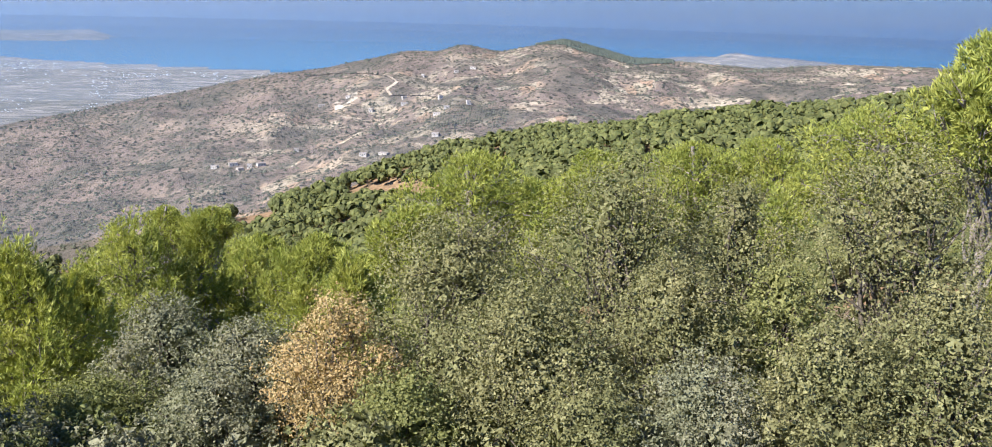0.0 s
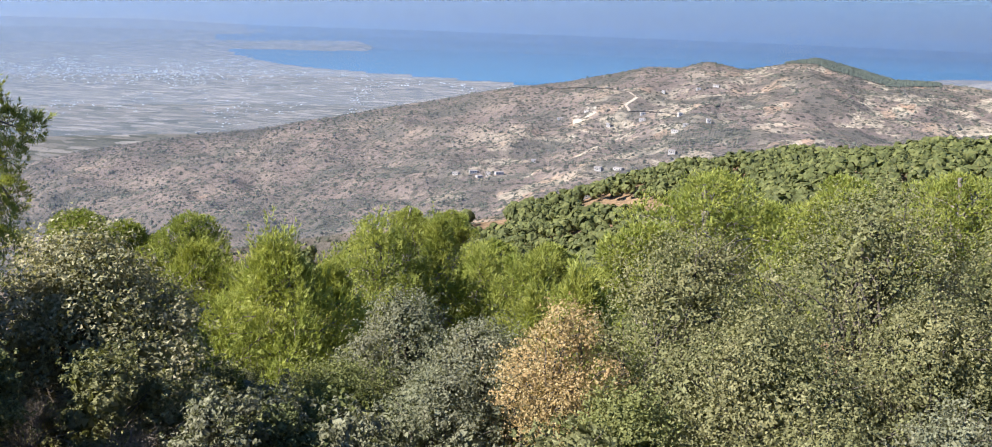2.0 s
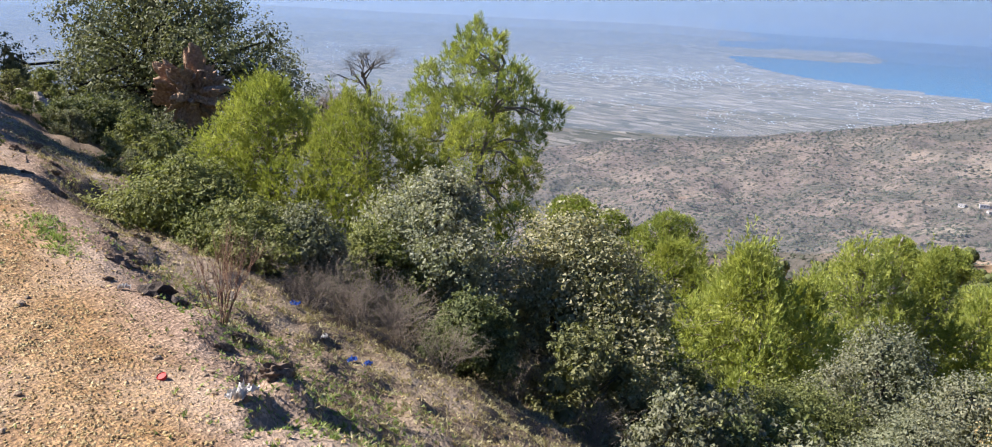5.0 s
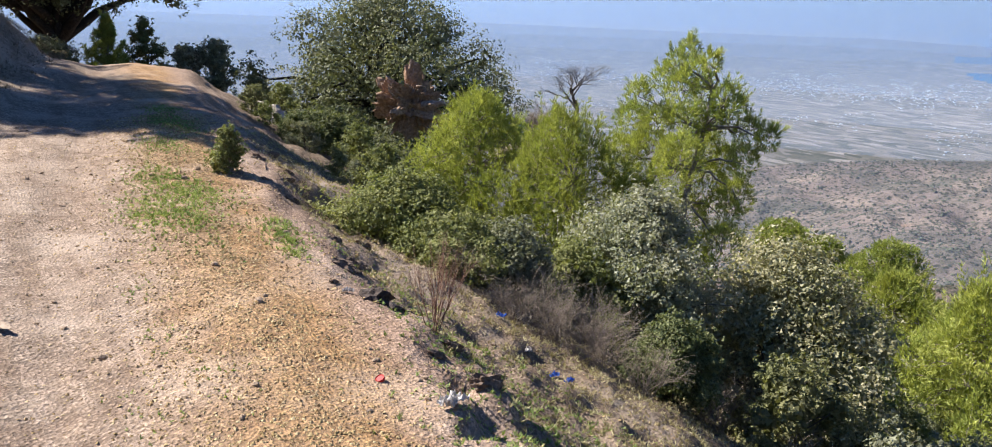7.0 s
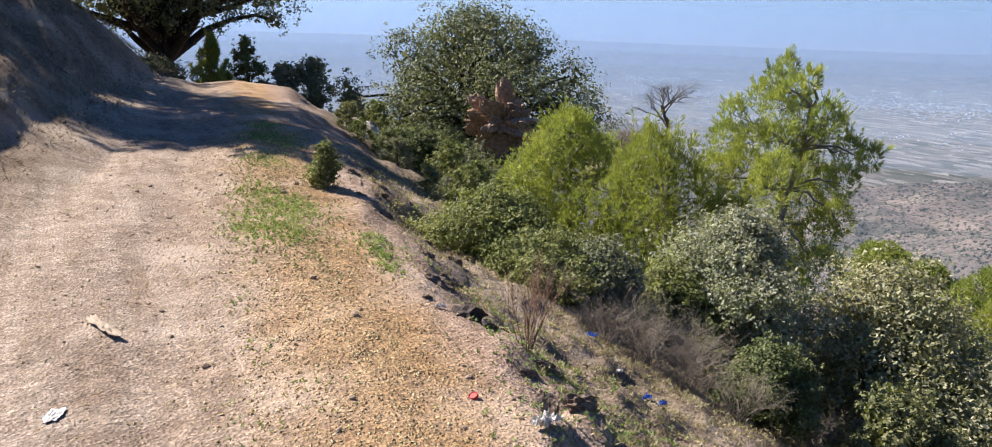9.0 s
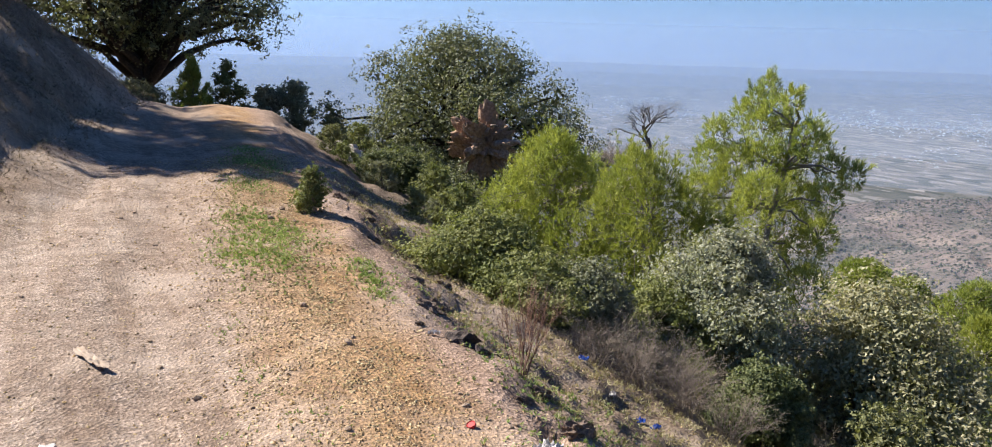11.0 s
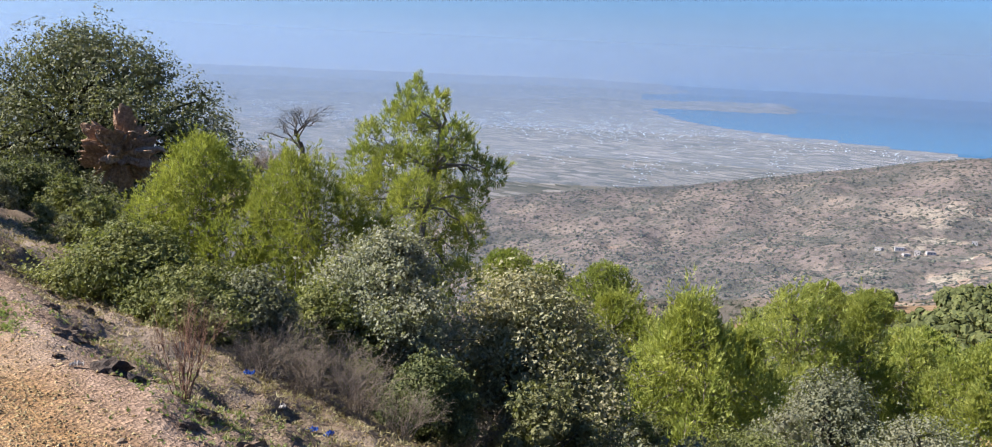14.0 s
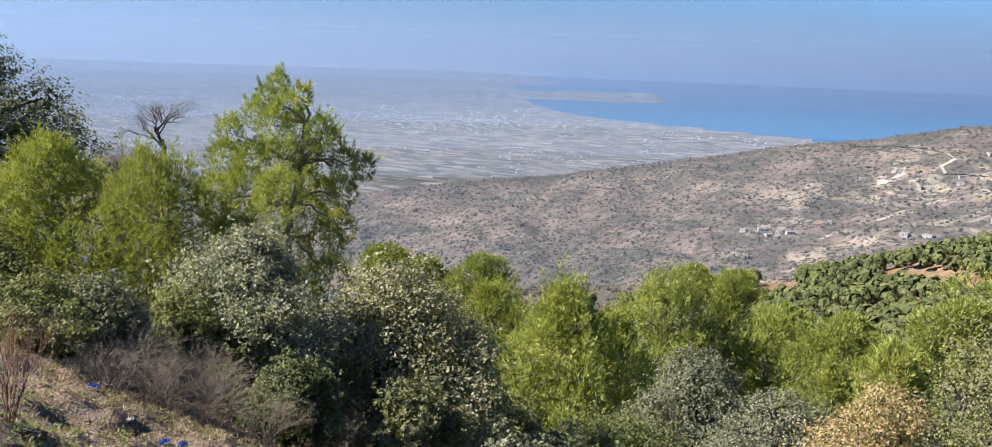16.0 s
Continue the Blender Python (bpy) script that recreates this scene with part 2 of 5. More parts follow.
def far_tan(az, r):
    """Tangent of the ground's elevation at a heading and a true distance of over 45 m."""
    knots = [np.tan(np.radians(np.interp(az, HEADS, els))) for _, els in RINGS]
    crest = np.tan(np.radians(np.interp(az, *RIDGE)))
    knots += [crest, np.maximum(crest - 0.02, plain_tan(2330.0)), np.full_like(crest, plain_tan(2600.0))]
    dist = [d for d, _ in RINGS] + [2200, 2330, 2600]
    behind = (np.asarray(az) > 97) & (np.asarray(az) < 268)
    out = np.where(behind, crest, plain_tan(np.maximum(r, 2600)))
    for (d0, k0), (d1, k1) in zip(zip(dist, knots), zip(dist[1:], knots[1:])):
        f = (np.log(np.maximum(r, 1)) - math.log(d0)) / (math.log(d1) - math.log(d0))
        f = smooth(0, 1, f) * 0.5 + np.clip(f, 0, 1) * 0.5
        out = np.where((r >= d0) & (r < d1), k0 + (k1 - k0) * f, out)
    out = np.where(r < 45, knots[0], out)
    x, y = -r * np.sin(np.radians(az)), r * np.cos(np.radians(az))
    # gullies and spurs of the ridge, roughness of the forest slope
    rough = smooth(600, 1000, r) * (1 - smooth(2150, 2600, r) * 0.6) * (r < 2600)
    g = -np.abs(fbm(x / 260 + 3.1, y / 260, 4, 31)) * 50 + fbm(x / 70, y / 70, 4, 37, 0.6) * 12
    out = out + rough * (1 - 0.92 * smooth(1850, 2150, r)) * g / np.maximum(r, 1)
    out = out + smooth(50, 90, r) * (1 - smooth(250, 340, r)) * fbm(x / 30, y / 30, 3, 41) * 5 / np.maximum(r, 1)
    # far hills beyond the plain, and the headland
    hills = smooth(17500, 23000, r) * (1 - smooth(30000, 45000, r)) * smooth(28, 36, az) * (1 - smooth(100, 110, az))
    out = out + hills * (90 + 260 * np.clip(fbm(x / 5200, y / 5200, 4, 51) + 0.15, 0, 1)) / np.maximum(r, 1)
    spit = smooth(22.8, 24.5, az) * (1 - smooth(36, 40, az)) * np.exp(-((r - 14300) / 900.0) ** 2)
    out = out + spit * 95 * (1 + 0.8 * fbm(x / 900, y / 900, 3, 61)) / np.maximum(r, 1)
    range_ = np.exp(-((az + 15.5) / 4.5) ** 2) * np.exp(-((r - 9000) / 2500.0) ** 2)
    return out + range_ * (150 + 120 * fbm(x / 900, y / 900, 4, 71)) / np.maximum(r, 1)


def ground(x, y):
    """Height of the ground at a place nearer than the ridge's crest."""
    x, y = np.asarray(x, float), np.asarray(y, float)
    r = np.hypot(x, y)
    az = (np.degrees(np.arctan2(-x, y)) + 60) % 360 - 60
    far = EYE + r * far_tan(az, np.maximum(r, 45))
    return near_height(x, y) * (1 - smooth(22, 45, r)) + far * smooth(22, 45, r)


def at(az, r):
    """A place on the ground by heading and distance."""
    x, y = -r * math.sin(radians(az)), r * math.cos(radians(az))
    return Vector((x, y, float(ground(x, y))))


# the one sheet of ground
cols = np.concatenate([np.arange(-47, 112, 0.36), np.arange(112, 313, 3.0)])
rings = np.concatenate([[0.001, 0.15], np.geomspace(0.4, 30, 170)[:-1], np.geomspace(30, 340, 62)[:-1], np.geomspace(340, 820, 10)[:-1],
                        np.geomspace(820, 2330, 150)[:-1], np.linspace(2330, 2600, 8)[:-1],
                        np.geomspace(2600, 9000, 36)[:-1], np.geomspace(9000, 20000, 50)[:-1], np.geomspace(20000, 89000, 16)])
AZ, R = np.meshgrid(np.where(cols > 300, cols - 360, cols), rings, indexing="ij")
X, Y = -R * np.sin(np.radians(AZ)), R * np.cos(np.radians(AZ))
RS = squeeze(R)
Z = np.where(R < 60, ground(X, Y), EYE + RS * far_tan(AZ, R))
PX, PY = -RS * np.sin(np.radians(AZ)), RS * np.cos(np.radians(AZ))
nc, nr = R.shape
idx = np.arange(nc * nr).reshape(nc, nr)
nxt = np.roll(idx, -1, 0)
quads = np.stack([idx[:, :-1], idx[:, 1:], nxt[:, 1:], nxt[:, :-1]], -1).reshape(-1, 4)[:, ::-1]
hub = np.array([[0, 0, float(ground(0.0, 0.0))]])
ground_me = mesh_np("ground", np.concatenate([np.stack([PX, PY, Z], -1).reshape(-1, 3), hub]), quads, True)
elev = np.degrees(np.arctan((Z - EYE) / np.maximum(RS, 0.1)))
land = (AZ > 33.4) | (elev < np.interp(AZ, *COAST)) | (AZ < -30) | (AZ > 300) | ((R > 5000) & (elev > np.degrees(np.arctan(plain_tan(R))) + 0.06))
cover = np.zeros(nc * nr + 1)
cover[:-1] = (~(land | (R < 2600))).ravel()
ground_me.attributes.new("water", "FLOAT", "POINT").data.foreach_set("value", cover.astype(np.float32))
true = np.zeros((nc * nr + 1, 3), np.float32)
true[:-1] = np.stack([X / 1000, Y / 1000, np.zeros_like(X)], -1).reshape(-1, 3)
ground_me.attributes.new("plan_km", "FLOAT_VECTOR", "POINT").data.foreach_set("vector", true.ravel())
ring_of = np.broadcast_to(R[:, :-1], (nc, nr - 1)).reshape(-1)
slot = np.where(ring_of < 60, 0, np.where(ring_of < 600, 1, np.where(ring_of < 2600, 2, 3)))


def track_material():
    """Crushed reddish shale on the track, litter and dry grass on the slope, soil under the trees."""
    m, nt, bs = tree_of("track_and_slope")
    v = place_of(nt)
    sep = nt.nodes.new("ShaderNodeSeparateXYZ")
    nt.links.new(v, sep.inputs[0])
    u = nt.nodes.new("ShaderNodeVectorMath")
    u.operation = "DOT_PRODUCT"
    u.inputs[1].default_value = (0.129, 0.9916, 0)
    nt.links.new(v, u.inputs[0])
    um = node(nt, "Math")
    um.operation = "SUBTRACT"
    um.inputs[1].default_value = 1.309
    nt.links.new(u.outputs["Value"], um.inputs[0])
    wob = node(nt, "Math")
    wob.operation = "MULTIPLY_ADD"
    wob.inputs[1].default_value = 0.7
    nt.links.new(noise_of(nt, v, 1.4, 5, 0.6), wob.inputs[0])
    nt.links.new(um.outputs[0], wob.inputs[2])
    mr = node(nt, "MapRange")
    mr.inputs[1].default_value, mr.inputs[2].default_value = -4.65, 1.95
    nt.links.new(wob.outputs[0], mr.inputs[0])
    band = mr.outputs[0]
    # across the track: bank, dust, ruts, dust, gravel berm, shoulder, slope
    base = ramp(nt, band, [(0.0, (0.24, 0.17, 0.115)), (0.2, (0.29, 0.212, 0.148)), (0.3, (0.335, 0.262, 0.2)), (0.37, (0.39, 0.31, 0.247)), (0.46, (0.315, 0.243, 0.187)),
                           (0.56, (0.36, 0.275, 0.21)), (0.63, (0.4, 0.26, 0.145)), (0.70, (0.41, 0.25, 0.115)), (0.76, (0.38, 0.268, 0.2)),
                           (0.86, (0.31, 0.23, 0.17)), (1.0, (0.225, 0.172, 0.12))])
    vor = node(nt, "TexVoronoi", Scale=44.0)
    nt.links.new(v, vor.inputs["Vector"])
    chips = ramp(nt, vor.outputs["Color"], [(0.2, grey(0.5)), (0.8, grey(1.35))])
    base = mix(nt, 0.75, base, chips, "MULTIPLY")
    med = noise_of(nt, v, 5.0, 5, 0.6)
    base = mix(nt, ramp(nt, med, [(0.38, grey(0)), (0.58, grey(1))]), mix(nt, 1.0, base, (0.74, 0.71, 0.7), "MULTIPLY"), base)
    # streaks that wheels have drawn along the track
    mp = nt.nodes.new("ShaderNodeMapping")
    mp.inputs["Rotation"].default_value, mp.inputs["Scale"].default_value = (0, 0, radians(7.4)), (0.35, 5.5, 1)
    nt.links.new(v, mp.inputs["Vector"])
    base = mix(nt, ramp(nt, noise_of(nt, mp.outputs[0], 1.0, 5, 0.6), [(0.42, grey(0.8)), (0.58, grey(0))]), base, mix(nt, 1.0, base, (0.76, 0.72, 0.68), "MULTIPLY"))
    fine = noise_of(nt, v, 70.0, 4, 0.7)
    base = mix(nt, ramp(nt, fine, [(0.40, grey(0.75)), (0.55, grey(0))]), base, (0.12, 0.08, 0.055))
    dust = noise_of(nt, v, 0.9, 3, 0.5)
    base = mix(nt, ramp(nt, dust, [(0.5, grey(0)), (0.75, grey(0.55))]), base, (0.44, 0.355, 0.28))
    nt.links.new(base, bs.inputs["Base Color"])
    bs.inputs["Roughness"].default_value, bs.inputs["Specular IOR Level"].default_value = 0.95, 0.1
    h = mix(nt, 0.6, mix(nt, 0.5, vor.outputs["Distance"], fine), med)
    bump(nt, bs, h, 1.0, 0.05)
    return m


def hill_material():
    """Dry scrubland: grey-pink soil, dark scrub in patches and dots, pale stubble fields."""
    m, nt, bs = tree_of("dry_scrubland")
    v = place_of(nt)
    patch = noise_of(nt, v, 0.0065, 7, 0.66, 0.4)
    scrub = noise_of(nt, v, 0.05, 6, 0.8)
    soil = ramp(nt, noise_of(nt, v, 0.009, 6, 0.65), [(0.3, (0.13, 0.1, 0.085)), (0.5, (0.168, 0.13, 0.106)), (0.62, (0.205, 0.16, 0.125)), (0.75, (0.24, 0.155, 0.108))])
    fields = node(nt, "TexVoronoi", Scale=0.028)
    mp = nt.nodes.new("ShaderNodeMapping")
    mp.inputs["Rotation"].default_value, mp.inputs["Scale"].default_value = (0, 0, radians(35)), (1.0, 0.45, 0.6)
    nt.links.new(v, mp.inputs["Vector"])
    nt.links.new(mp.outputs[0], fields.inputs["Vector"])
    tone = ramp(nt, fields.outputs["Color"], [(0.15, (0.26, 0.215, 0.155)), (0.35, (0.4, 0.335, 0.245)), (0.6, (0.34, 0.28, 0.205)), (0.75, (0.3, 0.2, 0.135)), (0.9, (0.46, 0.395, 0.3))])
    fm = node(nt, "Math")
    fm.operation = "MULTIPLY"
    nt.links.new(attr(nt, "farmed").outputs["Fac"], fm.inputs[0])
    nt.links.new(ramp(nt, noise_of(nt, v, 0.012, 5, 0.65), [(0.5, grey(0)), (0.56, grey(1))]), fm.inputs[1])
    c = mix(nt, fm.outputs[0], soil, tone)
    c = mix(nt, ramp(nt, patch, [(0.38, grey(0.92)), (0.47, grey(0.5)), (0.53, grey(0))]), c, (0.085, 0.078, 0.064))
    c = mix(nt, ramp(nt, scrub, [(0.5, grey(0)), (0.58, grey(0.8))]), c, (0.06, 0.057, 0.042))
    dots = node(nt, "TexVoronoi", Scale=0.085)
    nt.links.new(v, dots.inputs["Vector"])
    c = mix(nt, ramp(nt, dots.outputs["Distance"], [(0.24, grey(0.95)), (0.34, grey(0))]), c, (0.035, 0.036, 0.026))
    nt.links.new(c, bs.inputs["Base Color"])
    bs.inputs["Roughness"].default_value, bs.inputs["Specular IOR Level"].default_value = 0.95, 0.05
    bump(nt, bs, scrub, 0.8, 8.0)
    return m


def plain_material():
    """The far plain with its narrow fields, and the sea beyond its coast."""
    m, nt, bs = tree_of("plain_and_sea")
    p = attr(nt, "plan_km").outputs["Vector"]
    mp = nt.nodes.new("ShaderNodeMapping")
    mp.inputs["Scale"].default_value = (0.45, 1.0, 1.0)
    mp.inputs["Rotation"].default_value = (0, 0, radians(28))
    nt.links.new(p, mp.inputs["Vector"])
    cells = node(nt, "TexVoronoi", Scale=19.0)
    nt.links.new(mp.outputs[0], cells.inputs["Vector"])
    c = ramp(nt, cells.outputs["Color"], [(0.15, (0.1, 0.1, 0.07)), (0.4, (0.19, 0.168, 0.125)), (0.65, (0.27, 0.225, 0.175)), (0.9, (0.44, 0.37, 0.295))])
    c = mix(nt, ramp(nt, noise_of(nt, p, 0.8, 6, 0.7), [(0.4, grey(0)), (0.65, grey(0.6))]), c, (0.19, 0.172, 0.13))
    spots = node(nt, "TexVoronoi", Scale=40.0)
    nt.links.new(p, spots.inputs["Vector"])
    c = mix(nt, ramp(nt, spots.outputs["Distance"], [(0.12, grey(0.8)), (0.3, grey(0))]), c, (0.07, 0.085, 0.05))
    water = attr(nt, "water").outputs["Fac"]
    c = mix(nt, ramp(nt, water, [(0.45, grey(0)), (0.55, grey(1))]), c, (0.01, 0.12, 0.24))
    nt.links.new(c, bs.inputs["Base Color"])
    bs.inputs["Roughness"].default_value, bs.inputs["Specular IOR Level"].default_value = 0.9, 0.0
    return m


FOREST_FLOOR = grain("forest_floor", (0.2, 0.135, 0.08), (0.36, 0.24, 0.145), 0.05, 0.7, 0.95, 0.5, 0.3, True, 0.05)
for mt in (track_material(), FOREST_FLOOR, hill_material(), plain_material()):
    ground_me.materials.append(mt)
ground_me.polygons.foreach_set("material_index", slot.astype(np.int32))
farm = np.zeros(nc * nr + 1, np.float32)
farm[:-1] = (smooth(26, 14, AZ + 0.006 * (R - 900)) * smooth(750, 950, R) * (1 - smooth(1750, 2150, R) * smooth(-2, 4, AZ))).ravel()
ground_me.attributes.new("farmed", "FLOAT", "POINT").data.foreach_set("value", farm)
ground_me.update()
tagged(new("ground", ground_me), "bare dirt track, falling slope, dry hills, plain and blue sea", "ground", kind="structure")


# ---- haze over the lowland: thin leaning bluish sheets stand in for lit air ----
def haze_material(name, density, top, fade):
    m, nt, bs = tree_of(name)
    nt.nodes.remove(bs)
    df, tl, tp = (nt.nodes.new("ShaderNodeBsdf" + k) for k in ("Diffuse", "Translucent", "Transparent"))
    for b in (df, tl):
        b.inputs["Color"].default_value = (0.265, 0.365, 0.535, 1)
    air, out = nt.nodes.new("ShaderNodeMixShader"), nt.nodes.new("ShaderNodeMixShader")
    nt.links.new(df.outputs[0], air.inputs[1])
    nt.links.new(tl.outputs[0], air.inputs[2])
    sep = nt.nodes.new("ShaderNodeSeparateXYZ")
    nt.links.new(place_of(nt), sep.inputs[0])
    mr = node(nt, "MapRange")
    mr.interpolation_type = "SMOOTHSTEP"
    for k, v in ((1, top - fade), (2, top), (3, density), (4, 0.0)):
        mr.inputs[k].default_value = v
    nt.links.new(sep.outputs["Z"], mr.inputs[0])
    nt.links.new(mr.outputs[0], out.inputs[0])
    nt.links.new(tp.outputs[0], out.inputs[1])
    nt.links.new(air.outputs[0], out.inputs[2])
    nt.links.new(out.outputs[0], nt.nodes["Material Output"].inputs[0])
    return m


# the lean evens out the sun's light on the sheets across the view
LEAN = 1.9
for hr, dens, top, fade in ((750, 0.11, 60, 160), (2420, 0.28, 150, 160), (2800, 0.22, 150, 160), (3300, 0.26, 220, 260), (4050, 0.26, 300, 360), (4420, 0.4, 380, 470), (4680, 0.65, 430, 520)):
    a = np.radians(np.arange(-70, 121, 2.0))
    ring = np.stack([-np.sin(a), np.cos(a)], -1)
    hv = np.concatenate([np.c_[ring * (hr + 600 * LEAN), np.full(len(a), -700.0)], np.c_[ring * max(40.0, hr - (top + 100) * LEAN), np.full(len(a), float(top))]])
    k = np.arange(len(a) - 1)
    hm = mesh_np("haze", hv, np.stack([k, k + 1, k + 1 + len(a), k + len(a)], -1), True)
    tagged(part("backdrop_haze", hm, haze_material("haze_sheet", dens, top, fade)), "thin leaning bluish sheet standing in for haze over the lowland", "haze", kind="structure")


# ---- growing things ----
def tube(points, radii, sides=5):
    """Points and triangles of a tapered tube along a line."""
    pts = np.asarray(points, float)
    d = np.gradient(pts, axis=0)
    d /= np.linalg.norm(d, axis=1, keepdims=True) + 1e-9
    ref = np.where(np.abs(d[:, 2:3]) > 0.9, [[1.0, 0, 0]], [[0, 0, 1.0]])
    s = np.cross(d, ref)
    s /= np.linalg.norm(s, axis=1, keepdims=True) + 1e-9
    t = np.cross(d, s)
    a = np.linspace(0, 2 * math.pi, sides, endpoint=False)
    v = pts[:, None] + np.asarray(radii)[:, None, None] * (np.cos(a)[None, :, None] * s[:, None] + np.sin(a)[None, :, None] * t[:, None])
    n = len(pts)
    i = np.arange(n * sides).reshape(n, sides)
    j = np.roll(i, -1, 1)
    f = np.concatenate([np.stack([i[:-1], j[:-1], j[1:]], -1).reshape(-1, 3), np.stack([i[:-1], j[1:], i[1:]], -1).reshape(-1, 3)])
    return v.reshape(-1, 3), f


def joined(pieces):
    vs, fs, n = [], [], 0
    for v, f in pieces:
        vs.append(v)
        fs.append(f + n)
        n += len(v)
    return np.concatenate(vs), np.concatenate(fs)


def bent(a, b, n, sag, rng):
    """A crooked line from a to b."""
    t = np.linspace(0, 1, n)[:, None]
    a, b = np.asarray(a, float), np.asarray(b, float)
    off = rng.normal(0, 1, (n, 3)) * sag * np.linalg.norm(b - a)
    off = np.cumsum(off, 0) / np.sqrt(n)
    off = off - off[0] - t * (off[-1] - off[0])
    arch = np.array([0, 0, 1.0]) * np.sin(t * math.pi) * 0.12 * np.linalg.norm((b - a)[:2])
    return a + t * (b - a) + off + arch


def units(rng, n):
    v = rng.normal(0, 1, (n, 3))
    return v / (np.linalg.norm(v, axis=1, keepdims=True) + 1e-9)


def leaf_blades(c, out, size, rng, lay=0.75):
    """Small leaves at the points c, their faces turned partly outward and up."""
    n = len(c)
    nrm = out * lay + units(rng, n) * 0.75 + [0, 0, 0.35]
    nrm /= np.linalg.norm(nrm, axis=1, keepdims=True) + 1e-9
    d = np.cross(nrm, units(rng, n))
    d /= np.linalg.norm(d, axis=1, keepdims=True) + 1e-9
    w = np.cross(nrm, d)
    s = size * rng.uniform(0.65, 1.35, (n, 1))
    v = np.stack([c - d * s * 0.55, c + d * s * 0.4 + w * s * 0.36, c + d * s * 0.45 - w * s * 0.34], 1)
    return v.reshape(-1, 3), np.arange(n * 3).reshape(n, 3)


def needle_tufts(c, d, length, width, blades, rng):
    """Tufts of needles at the points c, each a spray of narrow blades about the way d."""
    n = len(c)
    dd = np.repeat(d, blades, 0) + units(rng, n * blades) * 0.65
    dd /= np.linalg.norm(dd, axis=1, keepdims=True) + 1e-9
    w = np.cross(dd, units(rng, n * blades))
    w /= np.linalg.norm(w, axis=1, keepdims=True) + 1e-9
    cc = np.repeat(c, blades, 0)
    ll = length * rng.uniform(0.6, 1.25, (n * blades, 1))
    side = cc + dd * ll * 0.42 + w * width
    tip = cc + dd * ll
    # blades of one tuft share their foot, so that a tuft is one island of colour
    verts = np.concatenate([c[:, None], np.stack([side, tip], 1).reshape(n, blades * 2, 3)], 1)
    b = np.arange(blades) * 2
    one = np.stack([np.zeros(blades, int), b + 1, b + 2], -1)
    f = (np.arange(n)[:, None, None] * (blades * 2 + 1) + one[None]).reshape(-1, 3)
    return verts.reshape(-1, 3), f


PROFILES = {
    "dome": ([0, 0.2, 0.45, 0.7, 0.88, 1.0], [0.72, 0.98, 1.0, 0.84, 0.55, 0.25]),
    "bush": ([0, 0.25, 0.55, 0.8, 1.0], [1.0, 1.0, 0.88, 0.62, 0.3]),
    "soft": ([0, 0.18, 0.45, 0.7, 0.88, 1.0], [0.82, 1.0, 0.86, 0.58, 0.3, 0.08]),
    "round": ([0, 0.2, 0.5, 0.75, 0.9, 1.0], [0.55, 0.9, 1.0, 0.86, 0.62, 0.35]),
}


def crown_lobes(rng, width, low, top, lobes, size, shape, wild=0.38):
    """Centres and radii of the clumps that make up a crown."""
    cen, rad = [], []
    for k in range(lobes):
        q = ((k + rng.uniform()) / lobes) ** 0.9
        a = k * 2.39996 + rng.normal(0, 0.4)
        r = size * width * rng.uniform(0.6, 1.4)
        reach = max(0.0, width / 2 * np.interp(q, *PROFILES[shape]) * rng.uniform(1 - wild, 1 + wild) - r)
        reach *= math.sqrt(rng.uniform(0.55, 1.0)) if k % 4 else rng.uniform(0.1, 0.6)
        z = low + r * 0.5 + q * max(0.1, top - low - r * 1.45)
        cen.append((math.cos(a) * reach, math.sin(a) * reach, z))
        rad.append(r)
    return np.array(cen), np.array(rad)


def bunch_points(rng, cen, rad, count, stretch=0.85, deep=0.8, under=0.45):
    """Places of leaf bunches over the clumps, none of them buried in a neighbour, and their ways outward."""
    pick = rng.choice(len(cen), size=count * 2, p=rad ** 2 / (rad ** 2).sum())
    o = units(rng, len(pick))
    o[:, 2] = np.where((o[:, 2] < -0.2) & (rng.uniform(size=len(o)) > under), -o[:, 2], o[:, 2])
    r = rad[pick] * (1 + 0.18 * np.sin(o[:, 0] * 6 + pick) * np.cos(o[:, 1] * 5 + pick * 2)) * rng.uniform(0.8, 1.08, len(pick))
    k = np.array([1, 1, stretch])
    p = cen[pick] + o * r[:, None] * k
    buried = np.zeros(len(p), bool)
    for i in range(len(cen)):
        buried |= (pick != i) & ((((p - cen[i]) / k) ** 2).sum(1) < (rad[i] * deep) ** 2)
    p, o, pick = p[~buried][:count], o[~buried][:count], pick[~buried][:count]
    return p, o, pick


def core_blades(rng, cen, rad, each, span, stretch=0.85):
    """The shaded inside of each clump: broad overlapping sprays that close it to the light."""
    pick = np.repeat(np.arange(len(cen)), each)
    o = units(rng, len(pick))
    p = cen[pick] + o * (rad[pick] * rng.uniform(0.35, 0.68, len(pick)))[:, None] * [1, 1, stretch]
    sz = np.minimum(rad[pick][:, None] * 0.24, span)
    nrm = o + units(rng, len(p)) * 0.4
    nrm /= np.linalg.norm(nrm, axis=1, keepdims=True)
    d = np.cross(nrm, units(rng, len(p)))
    d /= np.linalg.norm(d, axis=1, keepdims=True) + 1e-9
    w = np.cross(nrm, d)
    v = np.stack([p - d * sz, p + d * sz * 0.8 + w * sz, p + d * sz * 0.8 - w * sz], 1)
    return v.reshape(-1, 3), np.arange(len(p) * 3).reshape(-1, 3)


